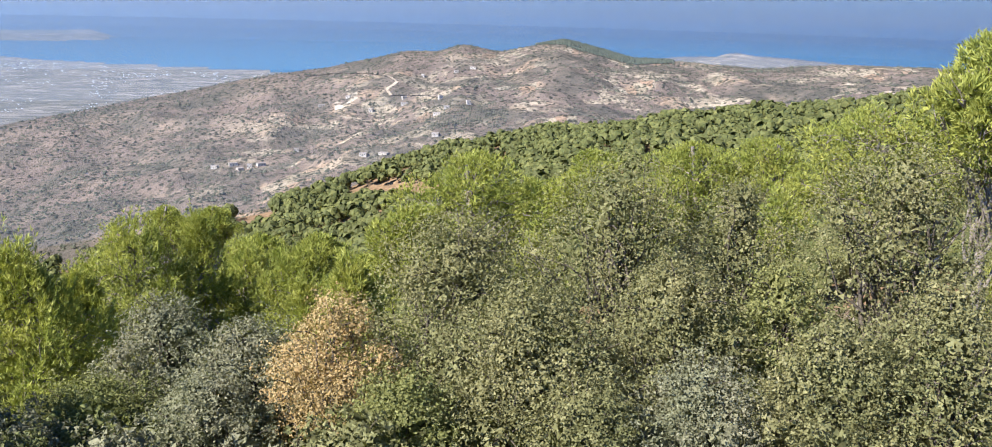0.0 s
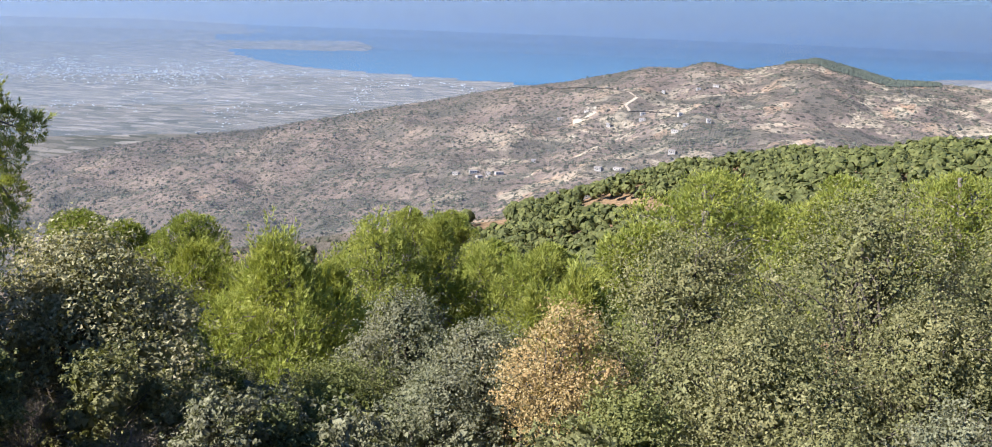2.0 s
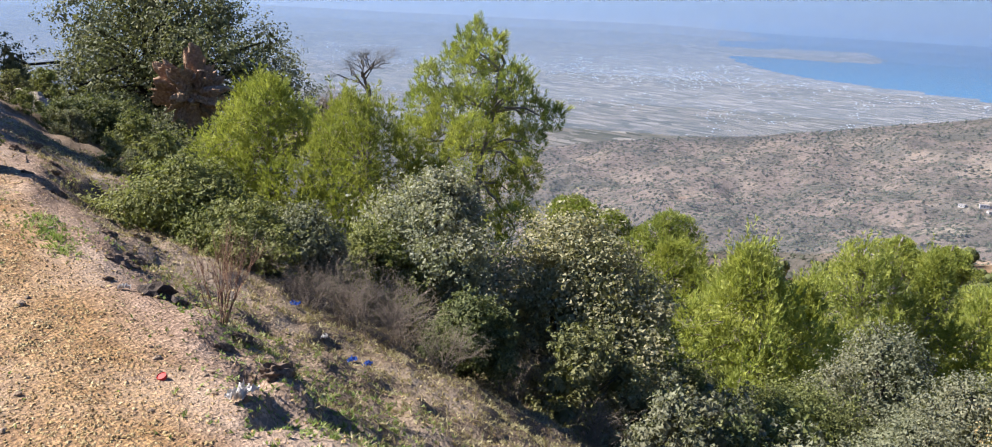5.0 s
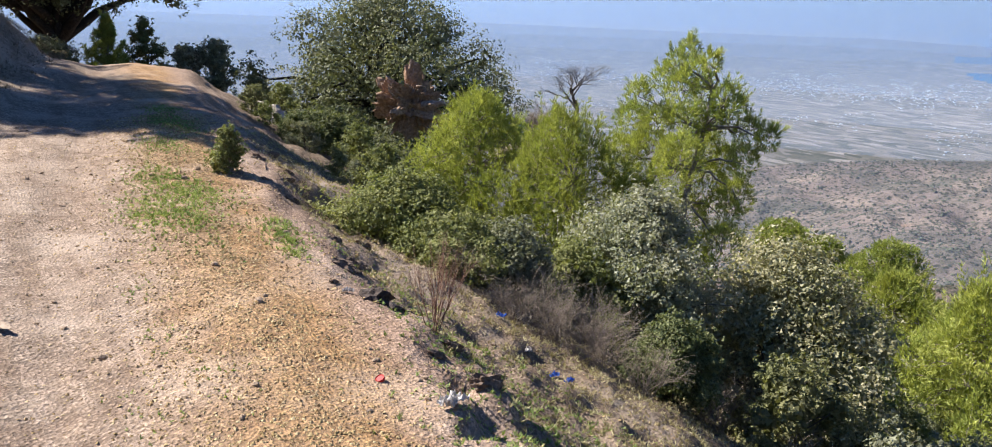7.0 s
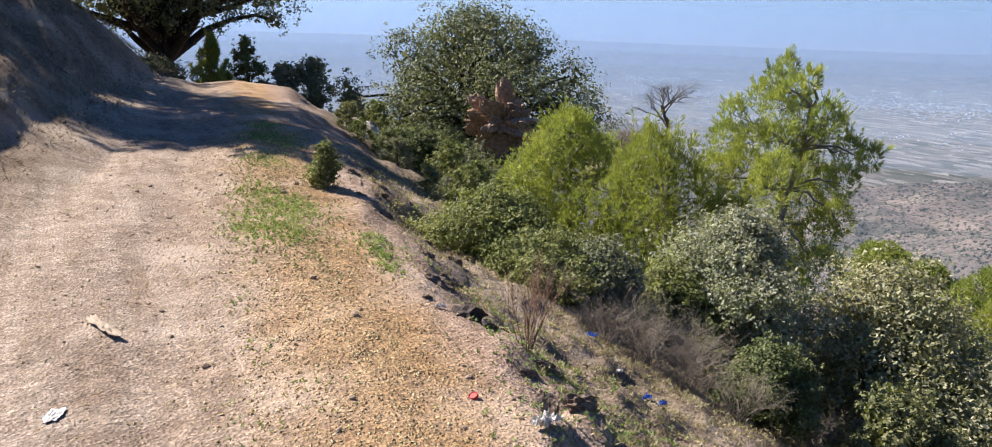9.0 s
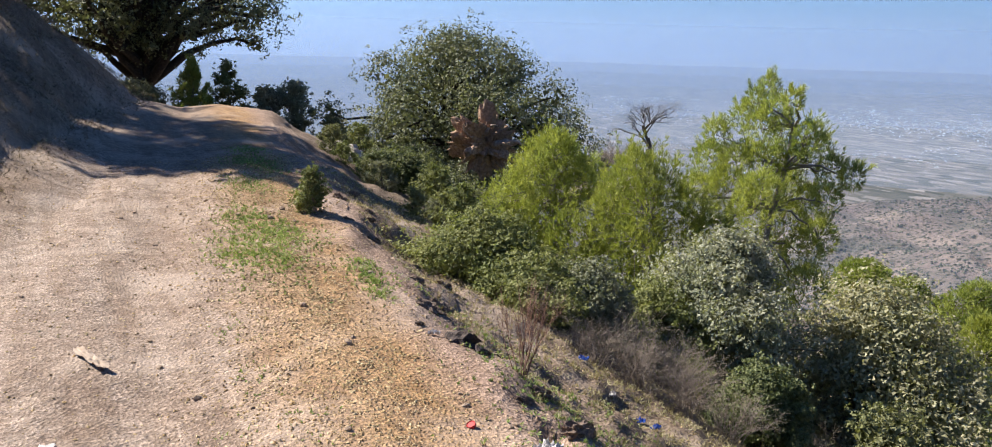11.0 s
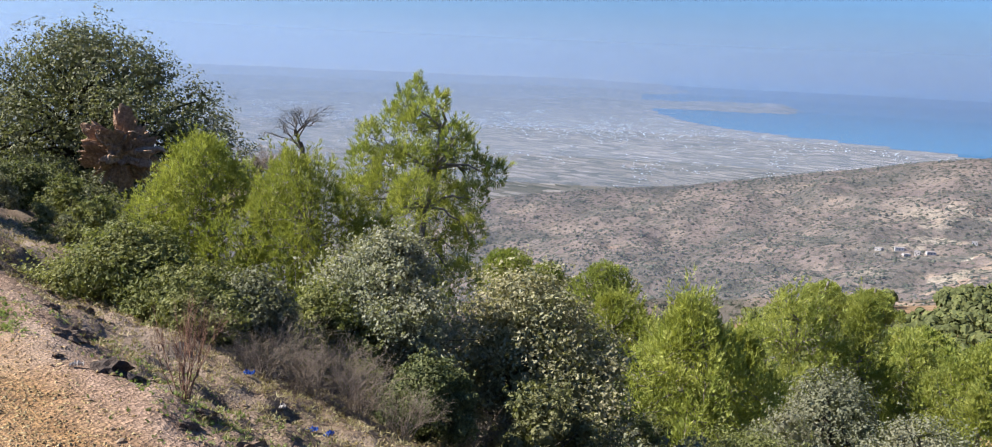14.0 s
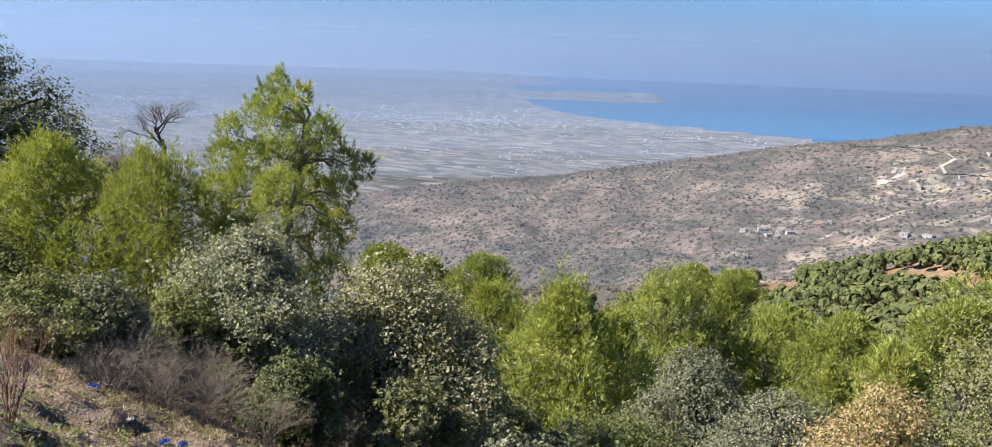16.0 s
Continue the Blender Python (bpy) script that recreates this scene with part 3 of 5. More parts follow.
def wood_of(rng, cen, rad, height, low, width, girth, trunks, stout, twig_ends, twigs, lean=0.0, rise=(0.3, 0.5)):
    """Trunks with twigs, and a limb to each clump."""
    wood, forks, boughs = [], [], []
    for k in range(trunks):
        s = width * 0.07 * (trunks > 1)
        ft = np.array([rng.uniform(-1, 1) * s, rng.uniform(-1, 1) * s, -0.35])
        top = ft + [rng.uniform(-0.08, 0.08) * width + lean * height, rng.uniform(-0.08, 0.08) * width, low + 0.35 + (height - low) * rng.uniform(*rise)]
        ln = bent(ft, top, 8, 0.06, rng)
        g = girth * height * rng.uniform(0.8, 1.1) / math.sqrt(trunks)
        rr = g * np.linspace(1.2, 0.55, 8)
        rr[0] *= 1.35
        wood.append(tube(ln, rr, 9))
        forks.append((ln, g))
    limbs = []
    for c in cen:
        ln, g = forks[rng.integers(len(forks))]
        s = ln[3 + int(np.clip((c[2] - low) / (height - low + 0.01), 0, 0.99) * 5)]
        limb = bent(s, c, 7, 0.1, rng)
        boughs.append(tube(limb, g * stout * np.linspace(0.42, 0.1, 7), 6))
        limbs.append((limb, g))
    for q, i in twig_ends[:twigs]:
        limb, g = limbs[i]
        wood.append(tube(bent(limb[rng.integers(4, 7)], q, 4, 0.08, rng), g * np.linspace(0.12, 0.04, 4) + 0.002, 3))
    return wood, boughs


def broadleaf(name, seed, height, width, leaf_size, leaves, lobes, clear, bark, green, trunks=1, girth=0.035, shape="dome", size=0.13, per=14, twigs=120, stout=1.0, spread=0.4, core=64, stretch=0.85, deep=0.8, wild=0.38):
    """A broad-leaved tree or bush: trunk, limbs to each clump of the crown, and leaves in bunches over the clumps."""
    rng = np.random.default_rng(seed)
    low = height * clear
    cen, rad = crown_lobes(rng, width, low, height, lobes, size, shape, wild)
    p, o, pick = bunch_points(rng, cen, rad, max(1, leaves // per), stretch, deep)
    tip = rng.uniform(size=len(p)) < 0.28
    p = p + o * (tip * rad[pick] * rng.uniform(0.1, 0.75, len(p)))[:, None]
    j = np.repeat(np.arange(len(p)), per)
    near = units(rng, len(j)) * rng.uniform(0, 1, (len(j), 1)) ** 0.6
    c = p[j] + near * (rad[pick[j]] * spread * np.where(tip[j], 0.6, 1.0))[:, None] * [1, 1, 0.8]
    c[:, 2] = np.maximum(c[:, 2], 0.02)
    thing = new(name)
    wood, boughs = wood_of(rng, cen, rad, height, low, width, girth, trunks, stout, list(zip(p, pick)), twigs)
    stem = part("trunk", mesh_np(name + "_wood", *joined(wood if stout > 1.3 else wood + boughs), True), bark, thing)
    for bough in boughs if stout > 1.3 else []:
        part("limb", mesh_np(name + "_limb", *bough, True), bark, stem)
    blades = leaf_blades(c, o[j] * 0.7 + near * 0.5, leaf_size, rng)
    part("crown", mesh_np(name + "_crown", *joined([blades, core_blades(rng, cen, rad, core, leaf_size * 1.3, stretch)])), green, thing)
    return thing


def soft_pine(name, seed, height, width, tufts, needle, thick, bark, green, lobes=64, clear=0.1, size=0.1, blades=5, shape="soft", stretch=1.6, up=0.75, plumes=3, core=18, lean=0.0, limbs=None):
    """A pine: pale stem and limbs, and clumps of needle tufts that turn upward, with feathery shoots above them."""
    rng = np.random.default_rng(seed)
    low = height * clear
    if limbs:
        cen = np.array([(x, rng.normal(0, 0.28 * width / 2), height - d) for x, d, r in limbs])
        rad = np.array([r * 1.04 for x, d, r in limbs])
    else:
        cen, rad = crown_lobes(rng, width, low, height * 0.96, lobes, size, shape)
    p, o, pick = bunch_points(rng, cen, rad, tufts, stretch, 0.72, 0.6)
    shoots, ways, of = [], [], []
    for i, (c, r) in enumerate(zip(cen, rad)):
        for _ in range(plumes):
            d = units(rng, 1)[0] * 0.55 + [c[0] / width * 0.9, c[1] / width * 0.9, 1.0]
            d /= np.linalg.norm(d)
            s = np.linspace(0.75, rng.uniform(1.3, 2.0), 9)[:, None]
            shoots.append(c + d * r * s * [1, 1, stretch * 0.9] + rng.normal(0, 0.05 * r, (9, 3)))
            ways.append(np.repeat(d[None], 9, 0))
            of += [i] * 9
    p = np.concatenate([p] + shoots)
    o = np.concatenate([o * 0.6 + [0, 0, up]] + ways) + units(rng, len(p)) * 0.3
    o /= np.linalg.norm(o, axis=1, keepdims=True) + 1e-9
    thing = new(name)
    ends = [(q, int(i)) for q, i in zip(p, np.concatenate([pick, of]))]
    wood, boughs = wood_of(rng, cen, rad, height, low, width, 0.012, 1, 1.1, ends[::max(1, len(ends) // 120)], 120, lean, (0.8, 0.86))
    part("trunk", mesh_np(name + "_wood", *joined(wood + boughs), True), bark, thing)
    leaves = needle_tufts(p, o, needle, thick, blades, rng)
    j = np.repeat(np.arange(len(cen)), core)
    q = units(rng, len(j))
    inner = needle_tufts(cen[j] + q * (rad[j] * rng.uniform(0.3, 0.7, len(j)))[:, None] * [1, 1, stretch], q, needle * 1.1, thick * 2.0, 5, rng)
    part("crown", mesh_np(name + "_needles", *joined([leaves, inner])), green, thing)
    return thing


def bare(name, seed, height, width, bark, stems=1, spread=1.0, depth=4, fine=1.0, crown=0.0):
    """A leafless tree or shrub, forking to fine twigs."""
    rng = np.random.default_rng(seed)
    wood = []

    def grow(p, d, ln, r, level):
        e = p + d * ln
        wood.append(tube(bent(p, e, 4, 0.07, rng), np.linspace(r, r * 0.62, 4), 5 if level > 2 else 3))
        if level:
            for _ in range(rng.integers(2, 5)):
                nd = d + units(rng, 1)[0] * 0.75 * spread + [0, 0, 0.12]
                grow(p + d * ln * rng.uniform(0.55, 1.0), nd / np.linalg.norm(nd), ln * rng.uniform(0.55, 0.85), r * 0.55, level - 1)

    for _ in range(stems):
        d = np.array([0, 0, 1.0]) + units(rng, 1)[0] * (0.15 if stems == 1 else 0.55)
        grow(np.array([*(rng.normal(0, 0.03, 2) * width), -0.1]), d / np.linalg.norm(d), 0.36, 0.028 * fine, depth)
    v, f = joined(wood)
    top, side = np.percentile(v[:, 2], 99), np.percentile(np.hypot(v[:, 0], v[:, 1]), 96)
    head = min(height, crown or height)
    v = v * [width / 2 / side, width / 2 / side, head / top] + [0, 0, height - head]
    if head < height:
        v, f = joined([(v, f), tube(bent((0, 0, -0.3), (0, 0, height - head + 0.1), 6, 0.03, rng), np.linspace(0.16, 0.1, 6), 7)])
    thing = new(name)
    part("stem", mesh_np(name + "_wood", v, f, True), bark, thing)
    return thing


def height_to(az, r, top):
    """How tall a plant at a heading and distance must be for its top to reach a height."""
    return top - at(az, r).z


def stand(thing, az, r, turn=0.0, sink=0.0):
    p = at(az, r)
    thing.matrix_basis = pose(p.x, p.y, p.z - sink, 0, 0, turn)
    return thing


# ---- the trees beside and below the track: heading, distance, height of the top, width ----
def oak_at(az, r, top, width, seed, green=None, leaves=9000, lobes=40, leaf=0.04, label="", clear=0.02, trunks=2, name="oak_tree", bark=None, crown=0.0, **kw):
    h = height_to(az, r, top)
    clear = max(0.0, 1 - crown / h) if crown else clear
    t = broadleaf(name, seed, h, width, leaf, leaves, lobes, clear, bark or BARK, green or OAK, trunks, **kw)
    stand(t, az, r, seed * 57)
    return tagged(t, label or "evergreen oak with small leathery grey-green leaves on the slope", "bush" if "shrub" in name or "bush" in name else "tree")


def pine_at(az, r, top, width, seed, green=None, tufts=4000, needle=0.13, thick=0.014, label="", turn=None, bark=None, **kw):
    t = soft_pine("pine_tree", seed, height_to(az, r, top), width, tufts, needle, thick, bark or BARK_PALE, green or NEEDLE, **kw)
    stand(t, az, r, seed * 41 if turn is None else turn)
    return tagged(t, label or "green pine with tufted needles among the trees on the slope", "tree")


ROUND = dict(shape="round", stretch=0.8, up=0.5, plumes=0, size=0.14, lobes=44, blades=3, core=20)
oak_at(66.5, 27, 2.2, 8.4, 11, OAK_DARK, 72000, 100, 0.078, "large spreading cork oak with dark crooked limbs", 0.3, 1, "cork_oak", BARK_DARK, 5.9, twigs=0, girth=0.028, size=0.08, stout=1.5, per=11, core=18, deep=0.72, spread=0.42, wild=0.32)
oak_at(84.9, 33, 6.4, 8.6, 12, OAK_DARK, 40000, 74, 0.1, "tall dark cork oak at the bend of the track", 0.3, 1, "cork_oak", BARK_DARK, 5.3, twigs=0, girth=0.034, size=0.08, stout=1.6, per=11, core=12, spread=0.45, wild=0.28)
# the leaning pine: limbs' ends as offset, drop below the top, and girth of their foliage
TALL = [(0.45, 0.35, 0.17), (0.72, 0.45, 0.15), (0.22, 0.62, 0.2), (0.55, 0.75, 0.24), (0.02, 0.9, 0.2), (0.34, 1.05, 0.28), (0.72, 1.1, 0.22), (-0.4, 1.15, 0.2),
        (1.1, 1.15, 0.26), (1.3, 1.4, 0.25), (0.85, 1.6, 0.28), (0.4, 1.6, 0.32), (0.0, 1.65, 0.32), (-0.5, 1.7, 0.3), (1.55, 1.75, 0.24), (1.85, 1.75, 0.19),
        (-0.1, 2.1, 0.38), (0.4, 2.1, 0.38), (0.85, 2.2, 0.32), (1.5, 2.2, 0.24), (1.2, 2.35, 0.25), (-0.6, 2.3, 0.36), (0.3, 2.7, 0.42), (0.9, 2.8, 0.4), (1.45, 2.9, 0.28), (1.2, 3.3, 0.38), (-0.3, 3.0, 0.42),
        (0.6, 3.5, 0.45), (0.0, 3.7, 0.45), (1.3, 3.9, 0.4), (0.7, 4.3, 0.45)]
pine_at(49.0, 16, 1.45, 3.6, 13, NEEDLE_BRIGHT, 12500, 0.1, 0.0095, "open-crowned pine with pale bare limbs and a leaning top", 49.0, limbs=TALL, plumes=6, blades=6, core=9, stretch=1.15, lean=0.1)
pine_at(54.6, 15.5, 0.05, 3.1, 14, NEEDLE_MID, 9500, 0.1, 0.009, "bushy young pine with yellow-green needles", blades=6, shape="dome", clear=0.05)
pine_at(60.6, 17, 0.2, 2.8, 15, NEEDLE_BRIGHT, 9000, 0.1, 0.009, "dense young pine with fresh yellow-green needles", blades=6, shape="dome", stretch=1.3, clear=0.05)
oak_at(49.5, 10, -0.12, 2.0, 16, OAK_SILVER, 30000, 44, 0.036, "grey-leaved oak with a bare forked trunk", 0.22, 2, "grey_oak", size=0.14, per=10, spread=0.45)
oak_at(40.3, 10.5, -0.72, 3.0, 17, OAK_PALE, 46000, 54, 0.045, "rounded oak bush with pale undersides of leaves", 0.02, 3, "oak_bush", shape="bush", spread=0.42, per=11)
oak_at(65.0, 9.4, 0.0, 1.75, 18, OAK_GREEN, 34000, 40, 0.032, "dense dark green kermes oak shrub", 0.02, 4, "kermes_shrub", shape="bush")
oak_at(70.6, 19, -0.52, 2.0, 19, SHRUB, 18000, 26, 0.045, "dark green shrub in the shade of the oak", 0.02, 4, "kermes_shrub", shape="bush")
oak_at(58.4, 8.8, -0.4, 1.35, 20, OAK_GREY, 24000, 34, 0.032, "grey-olive shrub on the slope", 0.05, 4, "grey_shrub", shape="bush")
oak_at(62.0, 8.6, -0.55, 1.3, 26, OAK_GREEN, 22000, 32, 0.03, "dense dark green kermes oak shrub", 0.02, 4, "kermes_shrub", shape="bush")
oak_at(46.9, 8, -0.97, 1.15, 21, SHRUB, 22000, 30, 0.028, "low green shrub at the foot of the bare slope", 0.02, 4, "green_shrub", shape="bush")
oak_at(53.5, 9.6, -0.75, 1.5, 27, OAK_GREEN, 22000, 30, 0.032, "olive-green shrub behind the thicket", 0.02, 4, "green_shrub", shape="bush")
tagged(stand(bare("bare_tree", 22, height_to(54.6, 36, -0.39), 3.0, BARK, 1, 1.0, 6, 0.9, 2.3), 54.6, 36), "leafless grey tree with fine twigs", "tree")
tagged(stand(bare("bare_shrub", 23, height_to(56.5, 31, -1.5), 2.4, TWIG, 9, 0.9, 5, 0.8, 1.9), 56.5, 31), "leafless grey shrub beside the bare tree", "bush")
thicket = bare("bare_shrub", 24, 0.75, 1.3, TWIG, 22, 1.1, 3, 0.2)
for i, (az, r, s) in enumerate(((61.0, 8.1, 0.55), (57.6, 7.6, 0.55), (54.5, 7.5, 0.6), (51.6, 7.3, 0.65), (48.6, 7.4, 0.6), (55.8, 8.3, 0.7), (52.3, 8.3, 0.8), (43.5, 8.2, 0.7), (37.5, 8.0, 0.7), (33.0, 8.2, 0.75))):
    b = copy_thing(thicket, Matrix()) if i else thicket
    q = at(az, r)
    b.matrix_basis = pose(q.x, q.y, q.z, 0, 0, i * 67) @ Matrix.Scale(s, 4)
    tagged(b, "dry grey-brown leafless thicket on the slope", "bush", "dry thickets")

# round-headed pines down the slope
for az, r, top, w, seed in (
        (40.8, 50, -8.4, 3.4, 31), (38.3, 54, -10.0, 3.6, 32), (34.7, 52, -9.3, 4.1, 33), (20.7, 64, -11.8, 3.6, 34), (18.0, 66, -12.4, 3.4, 35),
        (15.0, 40, -8.1, 3.4, 43), (8.3, 32, -7.1, 2.4, 44), (1.1, 33, -2.95, 5.0, 36), (4.9, 31, -4.85, 3.0, 45), (-6.7, 36, -3.3, 3.6, 37),
        (-12.8, 40, -3.2, 4.8, 38), (-17.4, 42, -3.1, 4.8, 39), (-23.2, 40, -1.2, 5.4, 40), (-27.5, 42, -1.2, 4.6, 41), (-29.7, 24, 2.1, 3.6, 42), (11.2, 37, -7.4, 3.0, 46), (-2.6, 38, -5.0, 3.4, 47), (-9.8, 34, -4.3, 3.0, 48)):
    pine_at(az, r, top, w * 1.15, seed, NEEDLE if az > 30 or az < -30 else NEEDLE_MID, 5000, 0.2, 0.036, "round-headed pine with yellow-green crown", **ROUND, clear=max(0.1, 1 - w * 1.05 / height_to(az, r, top)))
for az, r, top, w, seed in (
        (29.0, 20, -3.5, 2.9, 51), (33.9, 26, -5.0, 2.1, 52), (22.7, 28, -4.75, 2.7, 53), (18.6, 29, -4.9, 2.6, 54), (12.3, 27, -5.7, 2.4, 56),
        (25.6, 24, -5.2, 2.5, 60), (15.6, 31, -6.6, 2.4, 55), (8.8, 26, -5.9, 2.2, 61), (31.6, 31, -7.2, 2.4, 62), (36.6, 30, -6.4, 2.3, 63), (-18.6, 22, -2.3, 2.0, 57)):
    pine_at(az, r, top, w * 1.55, seed, NEEDLE_BRIGHT if seed % 2 else NEEDLE_MID, 5200, 0.15, 0.019, "slender pine with soft green needles and pale stem", shape="dome" if seed % 3 else "soft")

# oaks in front, below the camera
for az, r, top, w, seed, green, n in (
        (1.0, 11, -0.72, 2.9, 71, OAK, 44000), (-9.2, 12.5, -0.15, 3.5, 72, OAK, 54000), (-4.0, 9.4, -1.15, 2.6, 74, OAK, 42000), (-13.4, 10.5, -1.0, 2.6, 73, OAK, 40000),
        (-19.9, 11, -1.05, 1.7, 75, OAK_GREEN, 26000), (-26.0, 13, 0.27, 3.4, 76, OAK, 48000), (-29.8, 9.7, -0.6, 2.2, 77, OAK, 32000), (-16.6, 13.5, -0.5, 2.4, 83, OAK, 32000),
        (-16.0, 8.6, -1.5, 1.7, 78, OAK_GREY, 26000), (-24.0, 9.1, -1.1, 2.1, 79, OAK, 30000), (20.4, 13, -2.35, 2.1, 80, OAK_GREY, 30000), (14.6, 11, -2.1, 2.0, 81, OAK_GREY, 28000),
        (17.6, 10, -2.35, 1.6, 84, OAK_GREY, 22000), (24.5, 11.5, -2.9, 1.9, 85, OAK_GREEN, 24000), (-8.6, 8.2, -1.7, 1.7, 86, OAK, 24000), (4.5, 8.6, -1.85, 1.5, 87, OAK_GREEN, 20000)):
    oak_at(az, r, top, w * 1.2, seed, green, int(n * 1.3), int(30 + w * 14), 0.034, size=0.14, per=12)
oak_at(9.0, 9.8, -1.38, 2.0, 82, OAK_BROWN, 40000, 44, 0.03, "oak with withered orange-brown leaves", 0.02, 2, "withered_oak", spread=0.5, per=10, core=12)


# ---- pine woods on the spur: crowns past counting ----
def far_tree_mesh(name, places, sizes, clumps, blades, leaf_size, rng):
    """Crowns of rounded needle clumps at many places, roughened by loose sprays."""
    n = len(places)
    o = units(rng, n * clumps)
    o[:, 2] = o[:, 2] * 0.8 + 0.25
    o /= np.linalg.norm(o, axis=1, keepdims=True)
    s = np.repeat(sizes, clumps)[:, None]
    foot = np.repeat(places, clumps, 0) + [0, 0, 1] * s * 1.2
    mid = foot + o * s * rng.uniform(0.4, 0.72, (len(o), 1))
    e1 = np.cross(o, units(rng, len(o)))
    e1 /= np.linalg.norm(e1, axis=1, keepdims=True) + 1e-9
    e2 = np.cross(o, e1)
    w = s * rng.uniform(0.3, 0.52, (len(o), 1))
    rim = [mid + (e1 * math.cos(t) + e2 * math.sin(t)) * w * rng.uniform(0.75, 1.25, (len(o), 1)) for t in np.arange(5) * 1.2566]
    v = np.stack(rim + [mid + o * w * rng.uniform(0.55, 0.95, (len(o), 1))], 1)
    tri = np.array([[0, 1, 5], [1, 2, 5], [2, 3, 5], [3, 4, 5], [4, 0, 5]])
    pieces = [(v.reshape(-1, 3), (np.arange(len(o))[:, None, None] * 6 + tri[None]).reshape(-1, 3))]
    if blades:
        q = units(rng, n * blades)
        q[:, 2] = q[:, 2] * 0.8 + 0.25
        sb = np.repeat(sizes, blades)[:, None]
        pieces.append(leaf_blades(np.repeat(places, blades, 0) + [0, 0, 1] * sb * 1.2 + q * sb * rng.uniform(0.8, 1.15, (len(q), 1)), q, leaf_size, rng))
    return mesh_np(name, *joined(pieces))


rng = np.random.default_rng(5)
spots = []
for az, r in zip(rng.uniform(-44, 32, 14000), np.sqrt(rng.uniform(58 ** 2, 285 ** 2, 14000))):
    x, y = -r * math.sin(radians(az)), r * math.cos(radians(az))
    spots.append((az, r, x, y))
spots = np.array(spots)
gz = ground(spots[:, 2], spots[:, 3])
el = np.degrees(np.arctan((gz - EYE) / spots[:, 1]))
clearing = ((np.abs(spots[:, 0] - 15.6) < 1.3) & (el > -14.4) & (el < -12.9)) | ((np.abs(spots[:, 0] - 6.6) < 3.2) & (el > -13.0) & (el < -11.7)) | ((np.abs(spots[:, 0] - 26.2) < 1.0) & (el > -16.8))
keep = ~clearing & (spots[:, 1] > 62 + 10 * rng.uniform(size=len(spots)))
order = np.flatnonzero(keep)
taken, kept = {}, []
for i in order:
    x, y = spots[i, 2:]
    cell = (int((x + 0.9 * y) // 3.0), int((y - 0.6 * x) // 2.5))
    if cell in taken:
        continue
    taken[cell] = 1
    kept.append(i)
kept = np.array(kept)
woods = np.c_[spots[kept, 2:], gz[kept] + 0.4]
size = rng.uniform(1.3, 2.25, len(woods))
near_w = spots[kept, 1] < 120
for sel, clumps, sprays, ls, nm in ((near_w, 34, 150, 0.18, "near"), (~near_w, 15, 10, 0.3, "far")):
    tagged(part("pine_wood", far_tree_mesh("woods_" + nm, woods[sel], size[sel], clumps, sprays, ls, rng), NEEDLE_FAR), "dense green pine wood covering the spur", "wood", kind="stuff")


# ---- the dry ridge: scrub, houses, a pale track ----
def ridge_place(az, elev):
    """The place on the ridge's near side that is seen at a heading and elevation."""
    rr = np.geomspace(820, 2200, 500)
    tt = far_tan(np.full_like(rr, az), rr)
    want = math.tan(radians(elev))
    hit = np.flatnonzero(tt >= want)
    r = rr[hit[0]] if len(hit) else 2190.0
    return -r * math.sin(radians(az)), r * math.cos(radians(az)), EYE + r * float(far_tan(np.array([az]), np.array([r]))[0])


def scrub_mesh(name, xyz, radii, rng):
    """Low rounded shrubs as small uneven lumps."""
    n = len(xyz)
    base = np.array([[1, 0, 0.3], [0.3, 0.95, 0.35], [-0.8, 0.6, 0.25], [-0.8, -0.6, 0.35], [0.3, -0.95, 0.25], [0, 0, 1.0]])
    tri = np.array([[0, 1, 5], [1, 2, 5], [2, 3, 5], [3, 4, 5], [4, 0, 5]])
    v = base[None] * rng.uniform(0.7, 1.3, (n, 6, 1)) * radii[:, None, None]
    a = rng.uniform(0, 6.28, n)
    c, s = np.cos(a)[:, None], np.sin(a)[:, None]
    v = np.stack([v[..., 0] * c - v[..., 1] * s, v[..., 0] * s + v[..., 1] * c, v[..., 2]], -1) + xyz[:, None]
    return mesh_np(name, v.reshape(-1, 3), (np.arange(n)[:, None, None] * 6 + tri[None]).reshape(-1, 3))


SCRUB = leaf("dry_scrub", (0.045, 0.048, 0.036), (0.07, 0.072, 0.052), (0.115, 0.112, 0.08), 0.05, 0.8, 0.1)
SCRUB_DARK = leaf("hill_wood", (0.05, 0.056, 0.046), (0.066, 0.074, 0.058), (0.085, 0.092, 0.07), 0.05, 0.8, 0.1)
n = 70000
az = rng.uniform(-31, 52, n)
r = np.exp(rng.uniform(math.log(830), math.log(2330), n))
x, y = -r * np.sin(np.radians(az)), r * np.cos(np.radians(az))
thick = fbm(x / 160, y / 160, 4, 81) + 0.25 * fbm(x / 30, y / 30, 2, 83)
farmland = smooth(26, 14, az + 0.006 * (r - 900)) * smooth(750, 950, r) * (1 - smooth(1750, 2150, r))
ok = thick > rng.uniform(-0.9, 0.5, n) + 0.5 * farmland
z = EYE + r * far_tan(az, r)
tagged(part("scrub", scrub_mesh("scrub", np.c_[x, y, z - 0.3][ok], ((0.9 + 2.0 * rng.uniform(size=n) ** 2.5) * (0.6 + r / 2300))[ok], rng), SCRUB), "grey-green shrubs dotted over the dry ridge", "scrub", kind="stuff")
az = rng.uniform(-10.8, -2.2, 2000)
top = np.interp(az, RIDGE[0], RIDGE[1])
